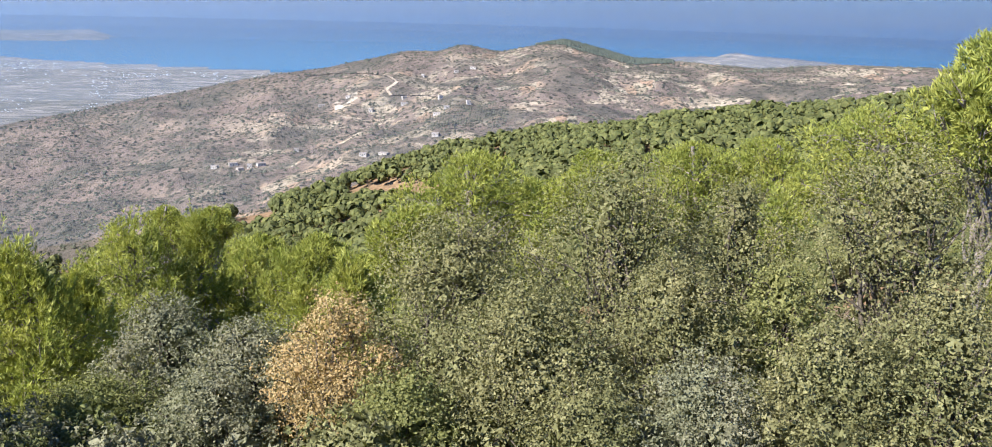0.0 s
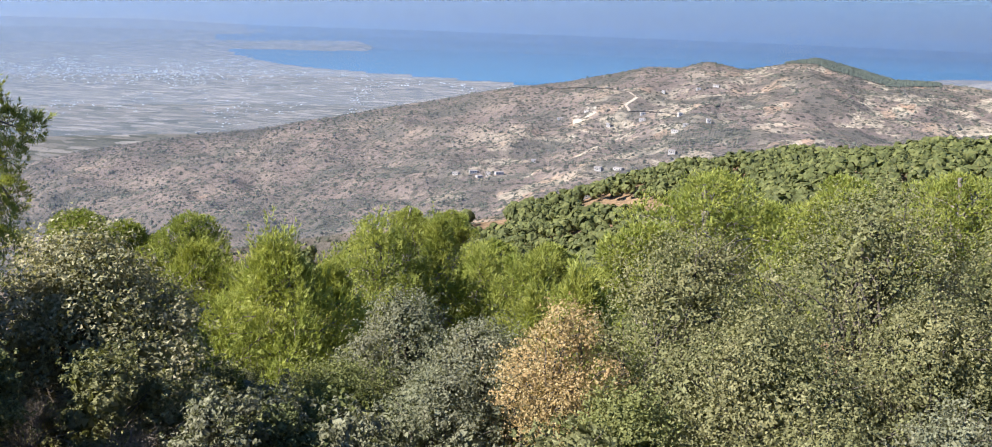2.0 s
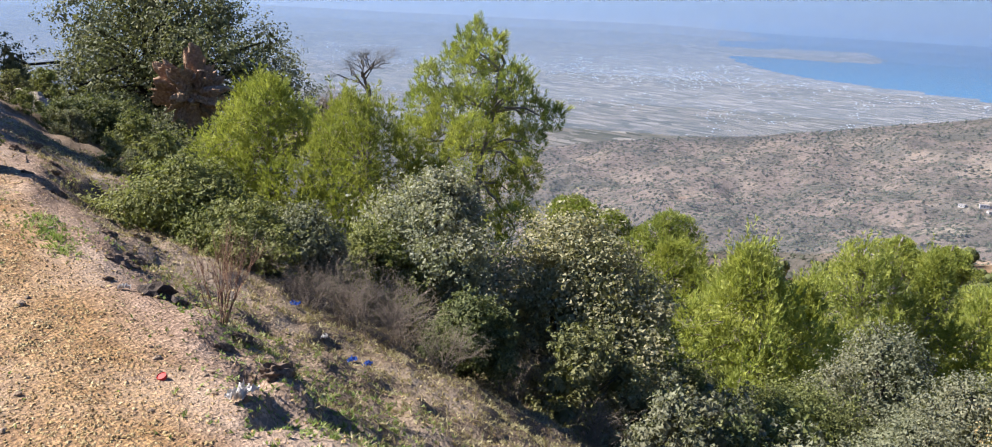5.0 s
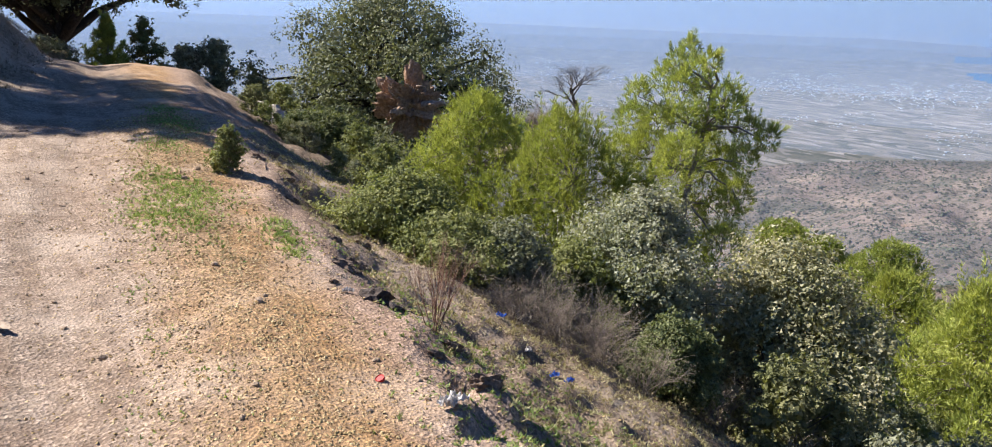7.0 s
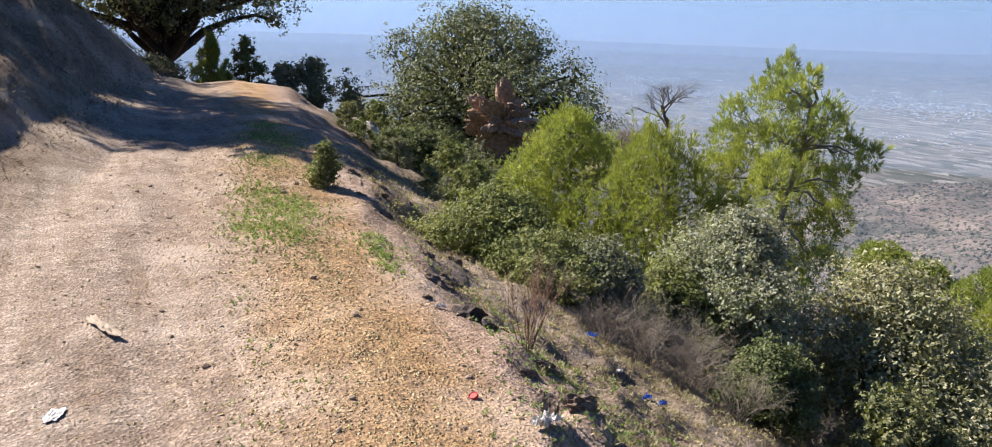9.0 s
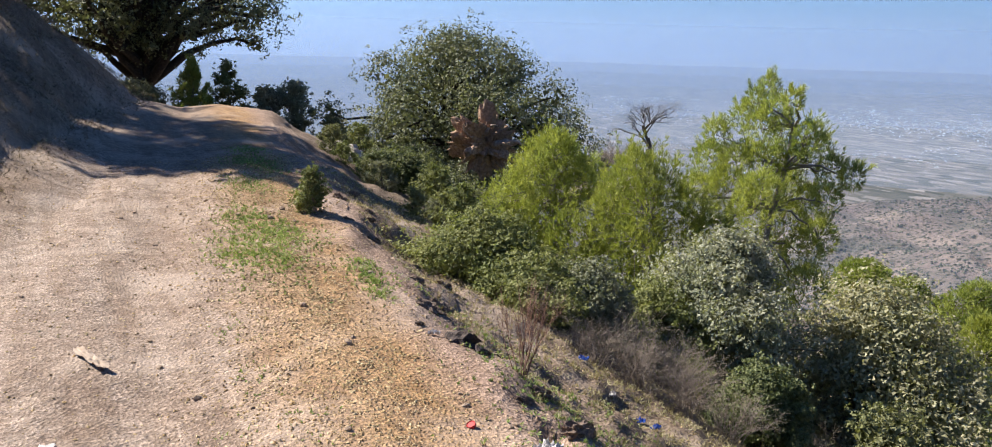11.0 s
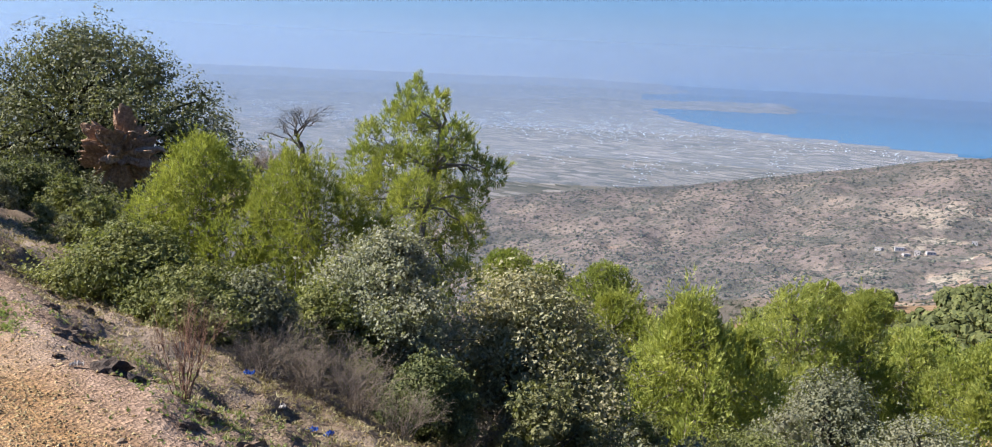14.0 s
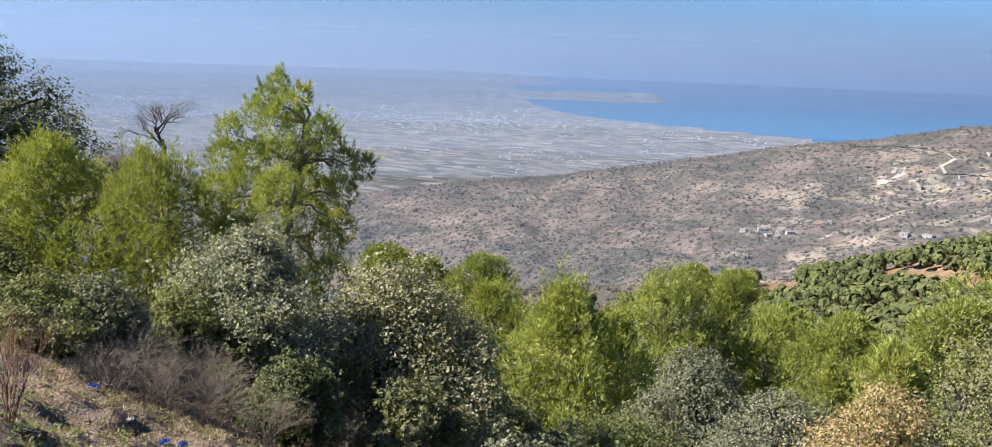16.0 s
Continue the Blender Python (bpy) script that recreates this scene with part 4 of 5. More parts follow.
pts = np.array([ridge_place(a, e) for a, e in zip(az, top + 0.1 - rng.uniform(0, 1, 2000) * np.interp(az, [-10.8, -8, -5, -2.2], [0.25, 0.55, 0.6, 0.15]))])
tagged(part("hill_wood", scrub_mesh("hill_wood", pts, rng.uniform(2.5, 5.0, len(pts)), rng), SCRUB_DARK), "dark green wood on the summit's flank", "wood", kind="stuff")
# olive rows on the ridge's fields
rows = []
for i in range(14):
    for j in range(30):
        a, e = -0.6 + j * 0.17 + i * 0.02, -6.2 - i * 0.11 - 0.012 * j
        if rng.uniform() < 0.82:
            rows.append(ridge_place(a, e))
tagged(part("olive_orchard", scrub_mesh("olive_orchard", np.array(rows), rng.uniform(1.6, 2.4, len(rows)), rng), SCRUB), "olive trees in rows on the pale fields", "orchard", kind="stuff")

WALL_PALE = grain("limewashed_wall", (0.4, 0.36, 0.31), (0.58, 0.53, 0.47), 0.3, 3.0, 0.9, 0.2, 0.02)
ROOF_FLAT = grain("flat_roof", (0.3, 0.26, 0.23), (0.42, 0.38, 0.34), 0.3, 3.0, 0.9, 0.2, 0.02)
DARK = grain("dark_opening", (0.03, 0.03, 0.035), (0.06, 0.06, 0.06), 1.0, 8.0, 0.5, 0.1, 0.01)


def box_bm(bm, x0, y0, z0, x1, y1, z1):
    res = bmesh.ops.create_cube(bm, size=1)
    bmesh.ops.scale(bm, vec=(x1 - x0, y1 - y0, z1 - z0), verts=res["verts"])
    bmesh.ops.translate(bm, vec=((x0 + x1) / 2, (y0 + y1) / 2, (z0 + z1) / 2), verts=res["verts"])


def bm_mesh(name, bm):
    me = bpy.data.meshes.new(name)
    bm.to_mesh(me)
    bm.free()
    return me


def far_house(w, d, h):
    """A flat-roofed country house with a parapet, a door and windows."""
    thing = new("house")
    bm = bmesh.new()
    box_bm(bm, -w / 2, -d / 2, -3, w / 2, d / 2, h)
    part("wall", bm_mesh("wall", bm), WALL_PALE, thing)
    bm = bmesh.new()
    box_bm(bm, -w / 2 - 0.2, -d / 2 - 0.2, h, w / 2 + 0.2, d / 2 + 0.2, h + 0.5)
    part("roof", bm_mesh("roof", bm), ROOF_FLAT, thing)
    for k in (-0.3, 0.3):
        bm = bmesh.new()
        box_bm(bm, k * w - 0.6, -d / 2 - 0.05, h * 0.4, k * w + 0.6, -d / 2 + 0.1, h * 0.75)
        part("window", bm_mesh("window", bm), DARK, thing)
    bm = bmesh.new()
    box_bm(bm, -0.6, -d / 2 - 0.05, 0, 0.6, -d / 2 + 0.1, 2.2)
    part("door", bm_mesh("door", bm), DARK, thing)
    return tagged(thing, "small flat-roofed limewashed farmhouse on the dry ridge", "house", "houses on the ridge")


HOUSE_SPOTS = [(9.6, -6.0), (11.3, -6.6), (8.2, -6.9), (6.1, -6.0), (6.1, -6.4), (4.9, -4.65), (2.8, -4.35), (1.75, -4.05), (3.8, -6.0), (3.4, -6.6), (4.0, -7.0),
               (2.0, -6.3), (4.1, -8.3), (7.4, -9.6), (1.0, -9.9), (8.7, -9.65), (15.1, -10.2), (12.9, -9.4), (17.9, -10.3), (16.8, -10.2), (15.8, -10.35), (16.4, -10.5)]
TRACK_SPOTS = [(12.3, -4.75), (10.0, -4.5), (8.0, -4.55), (7.05, -4.68), (6.55, -5.02), (7.2, -5.5), (6.95, -5.89), (5.3, -5.8), (3.7, -5.95)]
proto = [far_house(9, 7, 3.2), far_house(12, 7, 3.2), far_house(7, 6, 5.6)]
for i, (a, e) in enumerate(HOUSE_SPOTS):
    x, y, z = ridge_place(a, e)
    m = pose(x, y, z, 0, 0, a + (i * 37) % 60 - 30)
    if i < 3:
        proto[i].matrix_basis = m
    else:
        copy_thing(proto[i % 3], m)

pts = []
for (a0, e0), (a1, e1) in zip(TRACK_SPOTS, TRACK_SPOTS[1:]):
    for k in range(10):
        x, y, z = ridge_place(a0 + (a1 - a0) * k / 10, e0 + (e1 - e0) * k / 10)
        pts.append((x, y, z + 1.5))
pts = np.array(pts)
d = np.gradient(pts, axis=0)
side = np.cross(d, [0, 0, 1.0])
side /= np.linalg.norm(side, axis=1, keepdims=True)
v = np.concatenate([pts - side * 3.2 - [0, 0, 0.6], pts + side * 3.2])
k = np.arange(len(pts) - 1)
PALE_DIRT = grain("pale_dirt", (0.45, 0.37, 0.28), (0.6, 0.5, 0.39), 0.02, 0.4, 0.95, 0.2, 0.1, True, 0.05)
tagged(part("road_far", mesh_np("road_far", v, np.stack([k, k + 1, k + 1 + len(pts), k + len(pts)], -1)), PALE_DIRT), "pale dirt road winding up the ridge", "road", kind="structure")

# ---- towns on the plain, past counting ----
n = 7500
az = np.concatenate([rng.normal(41, 7, 1500), rng.uniform(14, 66, n - 1500)])
te = np.concatenate([rng.normal(-4.2, 0.28, 1500), -3.2 - 4.6 * rng.uniform(size=n - 1500) ** 1.4])
clump = fbm(az / 1.6, te / 0.5, 3, 91)
ok = (np.arange(n) < 1500) | (clump > 0.12)
ok &= te < np.interp(az, *COAST) - 0.08
r = np.abs(SEA / np.tan(np.radians(te)))
rs = squeeze(r)
w = rs * np.radians(rng.uniform(0.025, 0.08, n))
hgt = rs * np.radians(rng.uniform(0.015, 0.04, n))
dep = w * rng.uniform(1.0, 3.0, n)
x, y = -rs * np.sin(np.radians(az)), rs * np.cos(np.radians(az))
z = EYE + rs * plain_tan(r)
corner = np.array([[-1, -1, -0.3], [1, -1, -0.3], [1, 1, -0.3], [-1, 1, -0.3], [-1, -1, 1], [1, -1, 1], [1, 1, 1], [-1, 1, 1]])
v = corner[None] * np.stack([w / 2, dep / 2, hgt], -1)[:, None]
a = np.radians(az)[:, None] + rng.uniform(-0.5, 0.5, (n, 1))
v = np.stack([v[..., 0] * np.cos(a) - v[..., 1] * np.sin(a), v[..., 0] * np.sin(a) + v[..., 1] * np.cos(a), v[..., 2]], -1) + np.stack([x, y, z], -1)[:, None]
v = v[ok]
fq = np.array([[0, 1, 5, 4], [1, 2, 6, 5], [2, 3, 7, 6], [3, 0, 4, 7], [4, 5, 6, 7]])
TOWN = leaf("town_walls", (0.5, 0.47, 0.43), (0.75, 0.72, 0.68), (0.9, 0.88, 0.85), 0.0, 0.9, 0.1)
tagged(part("town", mesh_np("town", v.reshape(-1, 3), (np.arange(len(v))[:, None, None] * 8 + fq[None]).reshape(-1, 4)), TOWN), "white houses of towns and hamlets over the plain", "town", kind="stuff")

# ---- undergrowth that closes the slope under the trees ----
bush_kinds = [
    broadleaf("slope_bush", 201, 1.3, 1.7, 0.042, 5000, 18, 0.02, BARK, OAK_GREY, 4, shape="bush", twigs=40),
    broadleaf("slope_bush", 202, 1.5, 1.8, 0.042, 5000, 18, 0.02, BARK, OAK, 4, shape="bush", twigs=40),
    broadleaf("slope_bush", 203, 1.1, 1.5, 0.042, 5000, 18, 0.02, BARK, SHRUB, 4, shape="bush", twigs=40),
    broadleaf("slope_bush", 204, 1.7, 1.9, 0.042, 5000, 18, 0.02, BARK, OAK_GREEN, 4, shape="bush", twigs=40),
]
for b in bush_kinds:
    tagged(b, "low leafy shrub in the undergrowth of the slope", "bush", "undergrowth")
young = [soft_pine("young_pine", 211, 3.0, 2.2, 2000, 0.14, 0.02, BARK_PALE, NEEDLE, 34, 0.05),
         soft_pine("young_pine", 212, 4.2, 2.8, 2400, 0.14, 0.02, BARK_PALE, NEEDLE_MID, 38, 0.05)]
for b in young:
    tagged(b, "young green pine filling the gaps on the slope", "tree", "undergrowth pines")
used = set()
for i in range(60):
    for _ in range(30):
        a = rng.uniform(-40, 62) if i % 2 else rng.uniform(14, 36)
        r = (7.6 if a < 40 else 8.6) + 13 * rng.uniform() ** 1.6
        p = at(a, r)
        if across(p.x, p.y) > 4.6 and (round(p.x / 1.2), round(p.y / 1.2)) not in used:
            break
    used.add((round(p.x / 1.2), round(p.y / 1.2)))
    b, s = bush_kinds[i % 4], rng.uniform(0.75, 1.35)
    m = pose(p.x, p.y, p.z, 0, 0, rng.uniform(0, 360)) @ Matrix.Scale(s, 4)
    if i < 4:
        b.matrix_basis = pose(p.x, p.y, p.z)
    else:
        c = copy_thing(b, Matrix())
        c.matrix_basis = m
for i in range(22):
    for _ in range(30):
        a = rng.uniform(-40, 36)
        r = 14 + 21 * rng.uniform()
        p = at(a, r)
        room = EYE - r * math.tan(radians(np.interp(a, [-30, 0, 12, 30], [10.5, 12.5, 17.5, 18.5]))) - p.z
        if room > 1.6 and (round(p.x / 2.2), round(p.y / 2.2)) not in used:
            break
    used.add((round(p.x / 2.2), round(p.y / 2.2)))
    s = min(1.3, room / (3.0, 4.2)[i % 2])
    m = pose(p.x, p.y, p.z, 0, 0, rng.uniform(0, 360)) @ Matrix.Scale(s, 4)
    c = copy_thing(young[i % 2], Matrix()) if i > 1 else young[i]
    c.matrix_basis = m

for i in range(16):
    x = -7.5 - 14.5 * (i + rng.uniform()) / 16
    y = (rng.uniform(1.4, 2.8) + 1.309 - 0.129 * x) / 0.9916
    c = copy_thing(bush_kinds[i % 4], Matrix())
    c.matrix_basis = pose(x, y, float(ground(x, y)) - 0.05, 0, 0, rng.uniform(0, 360)) @ Matrix.Scale(rng.uniform(0.3, 0.65), 4)

# ---- oaks on the uphill bank, whose shade falls over the track ----
bank_oak = broadleaf("bank_oak", 221, 4.8, 4.6, 0.12, 7000, 30, 0.35, BARK_DARK, OAK_DARK, 1, size=0.1, core=6, spread=0.5)
tagged(bank_oak, "oak on the uphill bank shading the track", "tree", "oaks on the bank")
for i, (x, y) in enumerate(((-21.5, -3.8), (-23.5, -5.2), (-24.5, -3.2), (-27.0, -4.0), (-29.0, -2.2), (-31.5, -3.0), (-34.5, -1.2), (-25.0, -7.0), (-28.5, -6.4))):
    m = pose(x, y, float(ground(x, y)), 0, 0, i * 70)
    if i:
        copy_thing(bank_oak, m)
    else:
        bank_oak.matrix_basis = m


# ---- along the track ----
small = broadleaf("small_bush", 301, 0.46, 0.4, 0.02, 5000, 26, 0.02, TWIG, OAK_GREEN, 5, shape="bush", size=0.17, stretch=1.3, twigs=60)
tagged(stand(small, 76.2, 9.4), "small upright green bush on the track's shoulder", "bush")
for az, r, top, w, seed, green, nm, lab in (
        (80.8, 31, 1.05, 1.5, 303, OAK_GREEN, "oak_bush", "dark oak bush on the crest of the track"), (78.6, 29, 0.3, 1.5, 304, OAK_SILVER, "oak_bush", "dark oak bush on the crest of the track"),
        (76.9, 29, 0.5, 1.7, 305, OAK_SILVER, "oak_bush", "grey-green oak bush on the crest of the track"), (74.4, 30, -0.66, 1.5, 306, OAK_PALE, "oak_bush", "pale shrub below the crest of the track")):
    oak_at(az, r, top, w, seed, green, 8000, 24, 0.06, lab, 0.02, 3, nm, spread=0.45)
pine_at(82.8, 29, 1.0, 1.2, 302, NEEDLE_BRIGHT, 1500, 0.14, 0.018, "little young pine at the bend of the track", lobes=22, clear=0.03)
oak_at(86.2, 30, 0.45, 2.6, 307, OAK_GREY, 8000, 24, 0.06, "low dark scrub at the foot of the cork oak", 0.02, 3, "kermes_shrub")
dead = bare("dead_shrub", 311, 0.58, 0.42, grain("red_stems", (0.2, 0.11, 0.075), (0.42, 0.27, 0.19), 4.0, 30, 0.9, 0.3, 0.01), 13, 0.4, 3, 0.26)
tagged(stand(dead, 63.0, 5.0), "dead reddish shrub of bare upright stems", "bush")


def lump(name, seed, sx, sy, sz, rough, material, detail=3, label="", category="", parent=None, freq=2.2):
    """A rock-like lump with an uneven surface."""
    bm = bmesh.new()
    bmesh.ops.create_icosphere(bm, subdivisions=detail, radius=1)
    off = Vector((seed * 3.7, seed * 1.3, seed * 0.7))
    for v in bm.verts:
        k = 1 + rough * noise.fractal(v.co * freq + off, 0.8, 2.0, 4)
        v.co = Vector((v.co.x * sx * k, v.co.y * sy * k, v.co.z * sz * k))
    ob = part(name, bm_mesh(name, bm), material, parent)
    return tagged(ob, label, category) if label else ob


EARTH_RED = grain("red_root_earth", (0.3, 0.19, 0.12), (0.56, 0.4, 0.28), 2.0, 14.0, 0.95, 0.9, 0.06)
DEAD_WOOD = grain("weathered_wood", (0.28, 0.2, 0.15), (0.5, 0.4, 0.32), 2.0, 16.0, 0.9, 0.6, 0.03)
STONE = grain("shale", (0.3, 0.21, 0.14), (0.52, 0.4, 0.28), 3.0, 40.0, 0.95, 0.5, 0.01)

# upturned root plate of a fallen oak: earth matted with roots
plate = new("root_plate")
lump("earth", 5, 0.62, 0.36, 0.58, 0.95, EARTH_RED, 5, parent=plate, freq=2.2)
rr = np.random.default_rng(77)
for i in range(20):
    a, b = rr.uniform(0, 6.28), rr.uniform(0.9, 2.4) * rr.choice([-1, 1])
    s = np.array([math.cos(a) * 0.6, rr.uniform(-0.42, 0.1), math.sin(a) * 0.5]) * rr.uniform(0.55, 1.0)
    e = s + np.array([math.cos(a + b), rr.uniform(-0.5, 0.2), math.sin(a + b)]) * rr.uniform(0.2, 0.5)
    v, f = tube(bent(s * 0.7, e, 7, 0.3, rr), np.linspace(0.045, 0.01, 7) * rr.uniform(0.5, 1.2), 5)
    part("root", mesh_np("root", v, f, True), DEAD_WOOD, plate)
v, f = tube(bent((0.2, -0.3, 0.15), (0.85, -0.35, 0.3), 7, 0.1, rr), np.linspace(0.09, 0.03, 7), 7)
part("root", mesh_np("root", v, f, True), DEAD_WOOD, plate)
p = at(64.8, 21.8)
plate.matrix_basis = pose(p.x, p.y, -0.7, 8, 12, 65)
tagged(plate, "upturned reddish root plate of a fallen oak", "root plate")
for az, r, top, w, seed in ((64.4, 21.5, -1.5, 2.2, 321), (67.2, 21, -1.3, 2.2, 322), (62.6, 20, -1.4, 1.8, 323), (69.0, 24, -0.9, 2.6, 324), (66.0, 23.4, -1.2, 2.4, 325)):
    oak_at(az, r, top, w, seed, OAK_GREY if seed % 2 else OAK_DARK, 10000, 26, 0.055, "grey-green shrub growing round the fallen oak", 0.02, 3, "oak_bush", shape="bush")
# fallen trunk with splintered end
log = new("fallen_trunk")
v, f = tube(bent((-1.1, 0, 0), (1.1, 0, 0.12), 9, 0.03, rr), [0.05, 0.2, 0.23, 0.22, 0.21, 0.2, 0.2, 0.18, 0.1], 10)
part("trunk", mesh_np("log", v, f, True), DEAD_WOOD, log)
for i in range(6):
    s = np.array([-0.9 + 0.3 * i, 0, 0.1])
    v, f = tube(bent(s, s + [rr.uniform(-0.4, 0.4), rr.uniform(-0.3, 0.3), rr.uniform(0.2, 0.6)], 5, 0.1, rr), np.linspace(0.03, 0.006, 5), 4)
    part("branch", mesh_np("branch", v, f), DEAD_WOOD, log)
p = at(56.9, 22)
log.matrix_basis = pose(p.x, p.y, -2.05, 0, 5, 60)
tagged(log, "weathered fallen trunk lying in the brush", "log")
pale = [lump("boulder", 20 + i, 0.3, 0.24, 0.26, 0.3, grain("pale_stone_%s" % "abc"[i], (0.35, 0.29, 0.24), (0.58, 0.5, 0.43), 3, 25), 3, "pale weathered boulder at the edge of the track", "boulder") for i in range(3)]
for i, b in enumerate(pale):
    p = at(73.0 + 0.6 * i, 20 + 0.5 * i)
    b.matrix_basis = pose(p.x, p.y, p.z + 0.12, i * 20, 0, i * 50)

# loose stones on the shoulder, one by one
stones = []
for i in range(5):
    bm = bmesh.new()
    bmesh.ops.create_icosphere(bm, subdivisions=1, radius=1)
    for v in bm.verts:
        k = 1 + 0.35 * noise.noise(v.co * 1.4 + Vector((i * 5.1, 0, 0)))
        v.co = Vector((v.co.x * k * 1.2, v.co.y * k * 0.85, v.co.z * k * 0.55))
    stones.append(bm_mesh("stone", bm))
    stones[-1].materials.append(STONE)
sr = np.random.default_rng(8)
for i in range(130):
    x = -2.6 - 8 * sr.uniform() ** 1.4
    y = (1.309 - 0.129 * x) / 0.9916 + sr.uniform(-3.0, 1.4)
    s = 0.012 + 0.03 * sr.uniform() ** 3
    ob = new("stone", stones[i % 5])
    ob.matrix_basis = pose(x, y, float(near_height(np.array(x), np.array(y))) + s * 0.3, sr.uniform(-20, 20), sr.uniform(-20, 20), sr.uniform(0, 360)) @ Matrix.Scale(s, 4)
    tagged(ob, "loose angular ochre shale stone on the track", "stone", "loose stones")

# gravel past counting
n = 38000
x = -1.6 - 12 * sr.uniform(size=n) ** 1.5
u = np.where(sr.uniform(size=n) < 0.75, sr.normal(-0.72, 0.36, n), sr.uniform(-3.4, 2.2, n))
y = (u + 1.309 - 0.129 * x) / 0.9916
z = near_height(x, y)
s = (0.004 + 0.009 * sr.uniform(size=n) ** 2) * (0.8 + np.hypot(x, y) * 0.06)
base = np.array([[1, 0, 0], [-0.2, 0.9, 0.1], [-0.9, -0.1, 0], [0.1, -0.8, 0.1], [0.1, 0.1, 0.6]])
tri = np.array([[0, 1, 4], [1, 2, 4], [2, 3, 4], [3, 0, 4]])
v = base[None] * sr.uniform(0.6, 1.4, (n, 5, 1)) * s[:, None, None]
a = sr.uniform(0, 6.28, n)[:, None]
tilt = sr.normal(0, 0.3, (n, 1))
v = np.stack([v[..., 0] * np.cos(a) - v[..., 1] * np.sin(a), v[..., 0] * np.sin(a) + v[..., 1] * np.cos(a), v[..., 2] + v[..., 0] * tilt], -1) + np.stack([x, y, z], -1)[:, None]
GRAVEL = leaf("ochre_gravel", (0.2, 0.125, 0.065), (0.39, 0.26, 0.13), (0.54, 0.4, 0.24), 0.0, 0.95, 0.1)
tagged(part("gravel", mesh_np("gravel", v.reshape(-1, 3), (np.arange(n)[:, None, None] * 5 + tri[None]).reshape(-1, 3)), GRAVEL), "ochre shale gravel strewn over the track", "gravel", kind="stuff")


def grass(name, places, length, blades, material, label):
    pts = np.array(places)
    d = units(sr, len(pts)) * [1, 1, 0.5] + [0, 0, 0.5]
    v, f = needle_tufts(pts, d, length, 0.006, blades, sr)
    v[:, 2] = np.maximum(v[:, 2], near_height(v[:, 0], v[:, 1]) - 0.01)
    tagged(part(name, mesh_np(name, v, f), material), label, "grass", kind="stuff")


def patches(centres, n, spread):
    out = []
    for (cx, cy), k in zip(centres, np.full(len(centres), n)):
        q = sr.normal(0, 1, (k, 2)) * spread + [cx, cy]
        out.append(np.c_[q, near_height(q[:, 0], q[:, 1])])
    return np.concatenate(out)


grass("green_grass", patches([(-8.2, 1.6), (-7.4, 1.45), (-7.0, 1.3), (-8.9, 1.5), (-8.0, 1.75), (-7.6, 1.2), (-13.0, 2.3), (-12.4, 2.4), (-14, 2.5), (-10.8, 1.9)], 260, [0.36, 0.15]), 0.036, 7, WEED, "short green grass between the wheel tracks")
grass("rosette_weeds", patches([(-6.0, 1.92), (-6.25, 1.98), (-6.6, 2.0), (-6.9, 2.08)], 40, [0.09, 0.05]), 0.05, 7, WEED, "flat grey-green weed rosettes on the shoulder")
grass("low_tufts", patches([(-4.6, 0.75), (-3.9, 0.9), (-3.7, 0.55), (-5.4, 0.8), (-6.2, 0.95)], 26, [0.16, 0.08]), 0.022, 5, WEED, "small grey-green tufts on the trodden track")
grass("weeds", patches([(-3.4, 2.1), (-4.2, 2.3), (-5.2, 2.6), (-3.0, 2.2), (-6.5, 2.1), (-2.8, 1.9), (-2.9, 2.5), (-3.7, 2.6), (-4.6, 2.6), (-6.0, 2.9), (-2.3, 2.2), (-3.2, 2.9), (-4.0, 3.1), (-2.6, 2.9)], 170, [0.4, 0.22]), 0.03, 6, WEED, "grey-green weeds on the shoulder and slope")
x = -0.5 - 13 * sr.uniform(size=26000)
u = 0.3 + 4.2 * sr.uniform(size=26000) ** 0.9
y = (u + 1.309 - 0.129 * x) / 0.9916
grass("dry_grass", np.c_[x, y, near_height(x, y)], 0.042, 5, STRAW, "dry straw and leaf litter on the falling slope")
x = -8.5 - 18 * sr.uniform(size=26000)
u = -3.3 - 7.5 * sr.uniform(size=26000) ** 0.8 + 0.07 * np.clip(-x - 9, 0, 14)
y = (u + 1.309 - 0.129 * x) / 0.9916
for k in range(16):
    bx = sr.uniform(-22, -9)
    bu = sr.uniform(-9.5, -3.8)
    by = (bu + 1.309 - 0.129 * bx) / 0.9916
    tw = bare("dry_bush", 400 + k % 4, sr.uniform(0.3, 0.6), sr.uniform(0.5, 0.9), TWIG, 6, 0.9, 3, 0.35) if k < 4 else copy_thing(dry[k % 4], Matrix())
    if k == 0:
        dry = []
    if k < 4:
        dry.append(tw)
    tw.matrix_basis = pose(bx, by, float(near_height(np.array(bx), np.array(by))), 0, 0, sr.uniform(0, 360))
    tagged(tw, "dry leafless tuft of twigs on the shaded bank", "bush", "dry tufts on the bank")
grass("bank_grass", np.c_[x, y, near_height(x, y)], 0.075, 4, LITTER, "brown leaf litter and straw on the uphill bank")


# ---- litter ----
def plain_plastic(name, colour, rough=0.45):
    m, nt, bs = tree_of(name)
    c = mix(nt, ramp(nt, noise_of(nt, thing_of(nt), 9, 3), [(0.35, grey(0)), (0.7, grey(1))]), [v * 0.7 for v in colour], colour)
    nt.links.new(c, bs.inputs["Base Color"])
    bs.inputs["Roughness"].default_value = rough
    return m


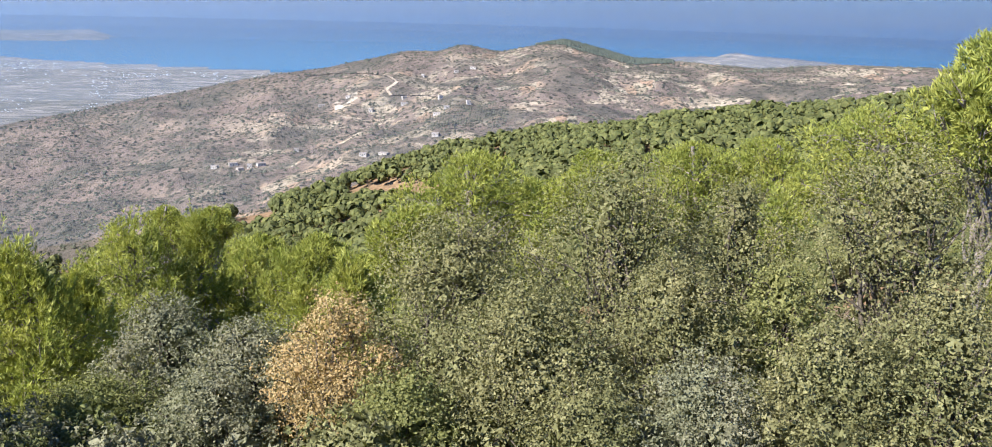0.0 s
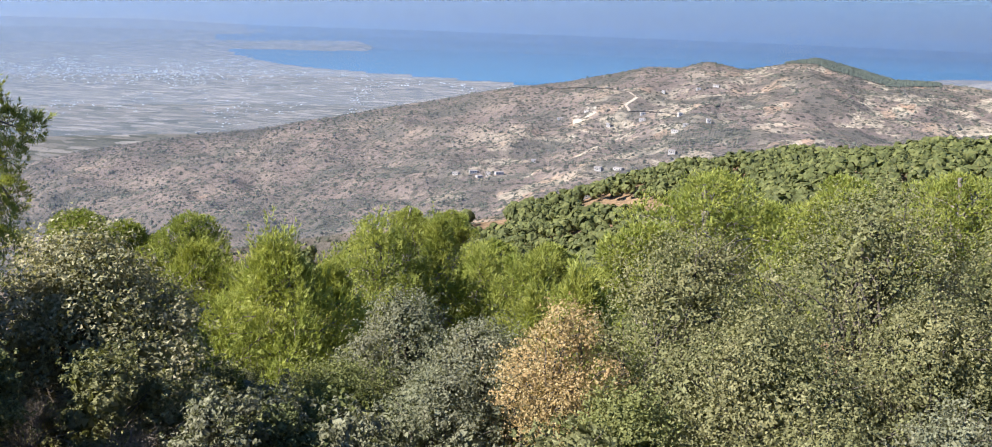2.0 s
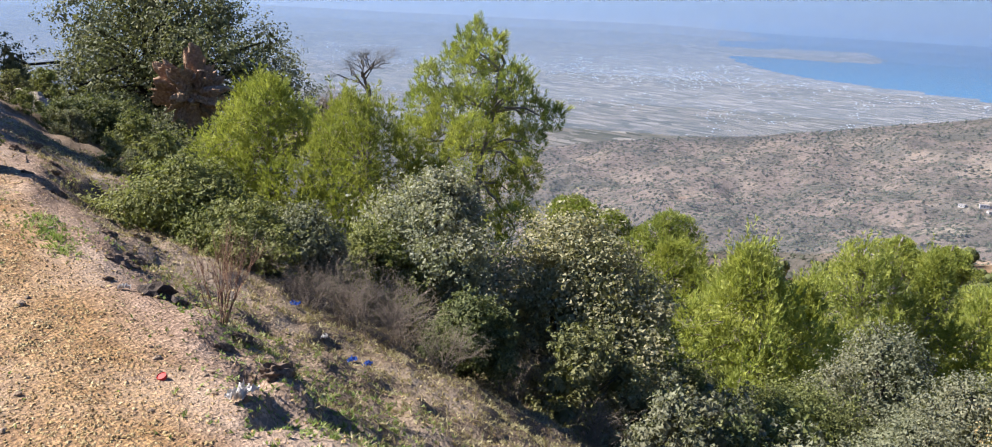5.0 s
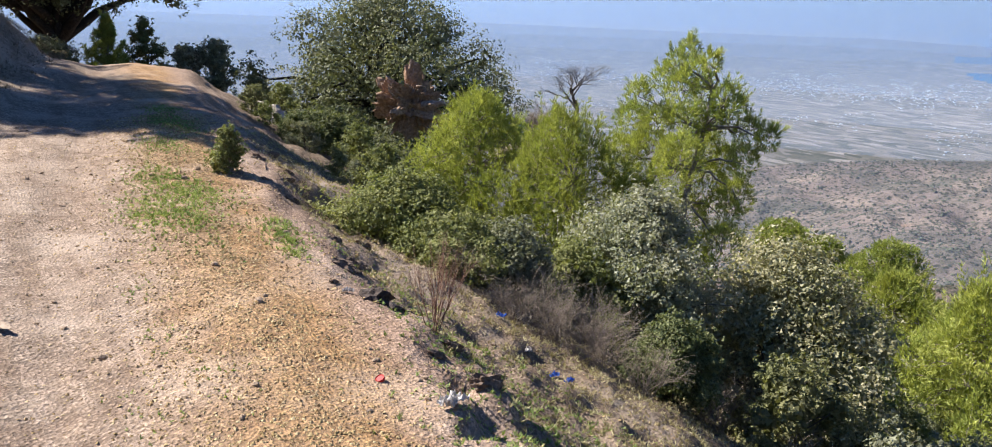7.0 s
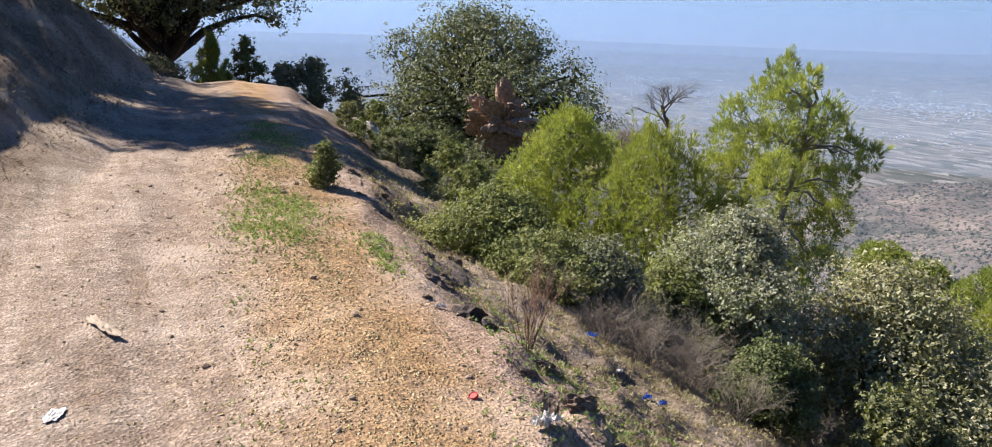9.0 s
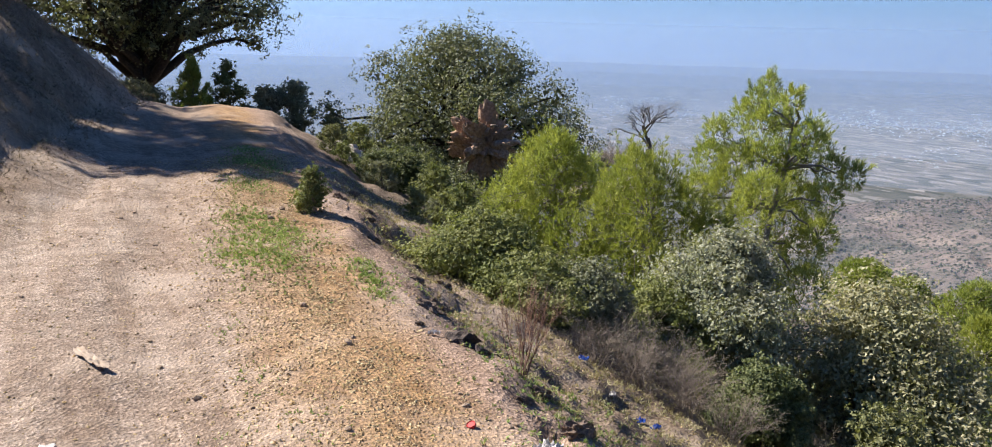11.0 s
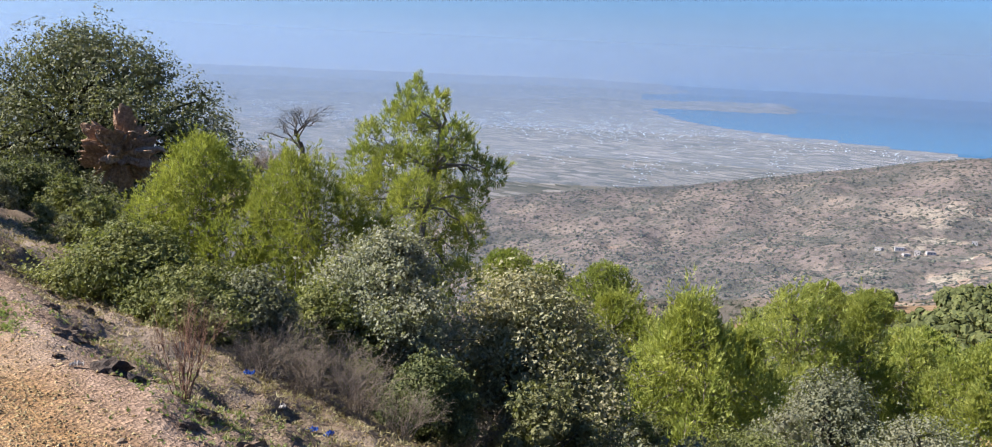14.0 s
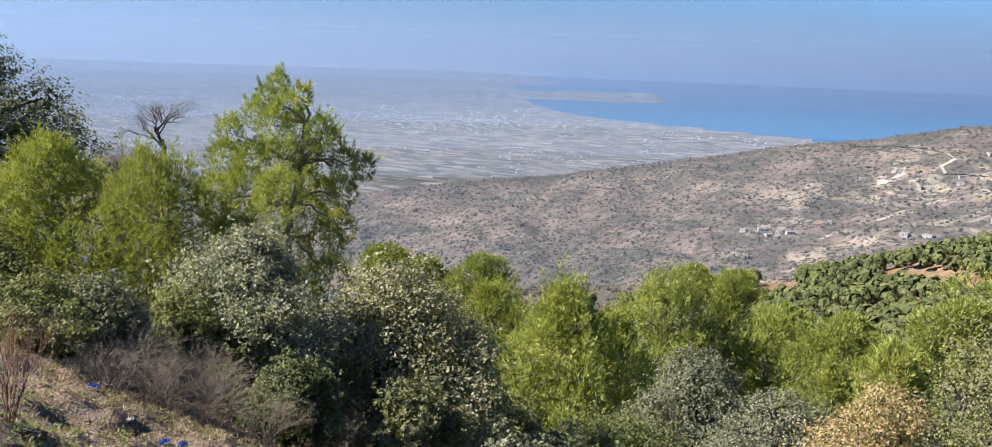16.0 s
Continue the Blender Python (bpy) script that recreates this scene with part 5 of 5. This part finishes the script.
def crumpled(name, seed, w, d, h, material, label, x, y, category="litter"):
    """A crumpled sheet lying on the ground."""
    bm = bmesh.new()
    bmesh.ops.create_grid(bm, x_segments=16, y_segments=12, size=0.5)
    off = Vector((seed * 2.3, seed * 5.1, 0))
    for v in bm.verts:
        q = Vector((v.co.x * 4, v.co.y * 4, 0)) + off
        edge = 1 + 0.35 * noise.noise(q * 0.7)
        v.co = Vector((v.co.x * w * edge, v.co.y * d * edge, h * (0.45 + abs(noise.fractal(q, 0.8, 2, 3)))))
    bmesh.ops.solidify(bm, geom=bm.faces[:], thickness=0.002)
    ob = part(name, bm_mesh(name, bm), material)
    ob.matrix_basis = pose(x, y, float(near_height(np.array(float(x)), np.array(float(y)))) + 0.004, 0, 0, seed * 40)
    return tagged(ob, label, category)


WHITE_BAG = plain_plastic("white_plastic", (0.5, 0.46, 0.42))
BLUE_BAG = plain_plastic("blue_plastic", (0.03, 0.09, 0.36))
RED_CAP = plain_plastic("red_plastic", (0.5, 0.035, 0.03))
CLOTH = plain_plastic("tan_cloth", (0.4, 0.31, 0.23), 0.9)
crumpled("plastic_bag", 3, 0.13, 0.09, 0.05, WHITE_BAG, "crumpled white plastic bag in the weeds", -3.28, 1.78)
crumpled("rag", 4, 0.13, 0.07, 0.01, WHITE_BAG, "flat dusty white rag on the track", -4.18, -0.23)
crumpled("cloth", 5, 0.36, 0.06, 0.03, CLOTH, "torn tan cloth trodden into the track", -5.25, 0.0)
crumpled("paper", 6, 0.07, 0.04, 0.03, WHITE_BAG, "scrap of white paper beside a clod", -5.1, 1.98)
for i, (az, r) in enumerate(((58.5, 7.2), (54.7, 6.3), (53.6, 6.2), (56.6, 6.6))):
    q = at(az, r)
    crumpled("plastic_bag", 10 + i, 0.08, 0.06, 0.04, WHITE_BAG if i == 3 else BLUE_BAG, "crumpled white plastic bag under the bushes" if i == 3 else "crumpled blue plastic scrap under the bushes", q.x, q.y)
cap = bmesh.new()
bmesh.ops.create_cone(cap, cap_ends=True, segments=20, radius1=0.024, radius2=0.022, depth=0.014)
bmesh.ops.inset_region(cap, faces=[f for f in cap.faces if f.normal.z > 0.9], thickness=0.004, depth=-0.004)
ob = part("bottle_cap", bm_mesh("cap", cap), RED_CAP)
ob.matrix_basis = pose(-3.67, 1.59, float(near_height(np.array(-3.67), np.array(1.59))) + 0.012, 25, 10, 0)
tagged(ob, "red plastic bottle cap on the shoulder", "bottle cap")
clod = lump("clod", 9, 0.13, 0.1, 0.08, 0.5, grain("dark_earth", (0.05, 0.04, 0.035), (0.14, 0.1, 0.08), 5, 40, 0.95, 0.9, 0.02), 3, "dark clod of earth at the edge of the track", "clod", freq=3.0)
clod.matrix_basis = pose(-5.0, 2.12, float(near_height(np.array(-5.0), np.array(2.12))) + 0.02)
LIP_EARTH = grain("lip_earth", (0.15, 0.105, 0.078), (0.3, 0.22, 0.16), 6, 45, 0.95, 0.9, 0.02)
lips = [lump("earth_clod", 30 + i, 0.13, 0.075, 0.06, 0.55, LIP_EARTH, 3, freq=2.6) for i in range(4)]
for i in range(26):
    x = -2.6 - 9.5 * (i + sr.uniform()) / 26
    y = (sr.normal(0.38, 0.16) + 1.309 - 0.129 * x) / 0.9916
    c = lips[i] if i < 4 else copy_thing(lips[i % 4], Matrix())
    c.matrix_basis = pose(x, y, float(near_height(np.array(x), np.array(y))) - 0.01, sr.uniform(-25, 25), sr.uniform(10, 40), sr.uniform(60, 130)) @ Matrix.Scale(sr.uniform(0.3, 0.85), 4)
    tagged(c, "crumbling brown clod on the eroded lip of the track", "clod", "clods on the lip")
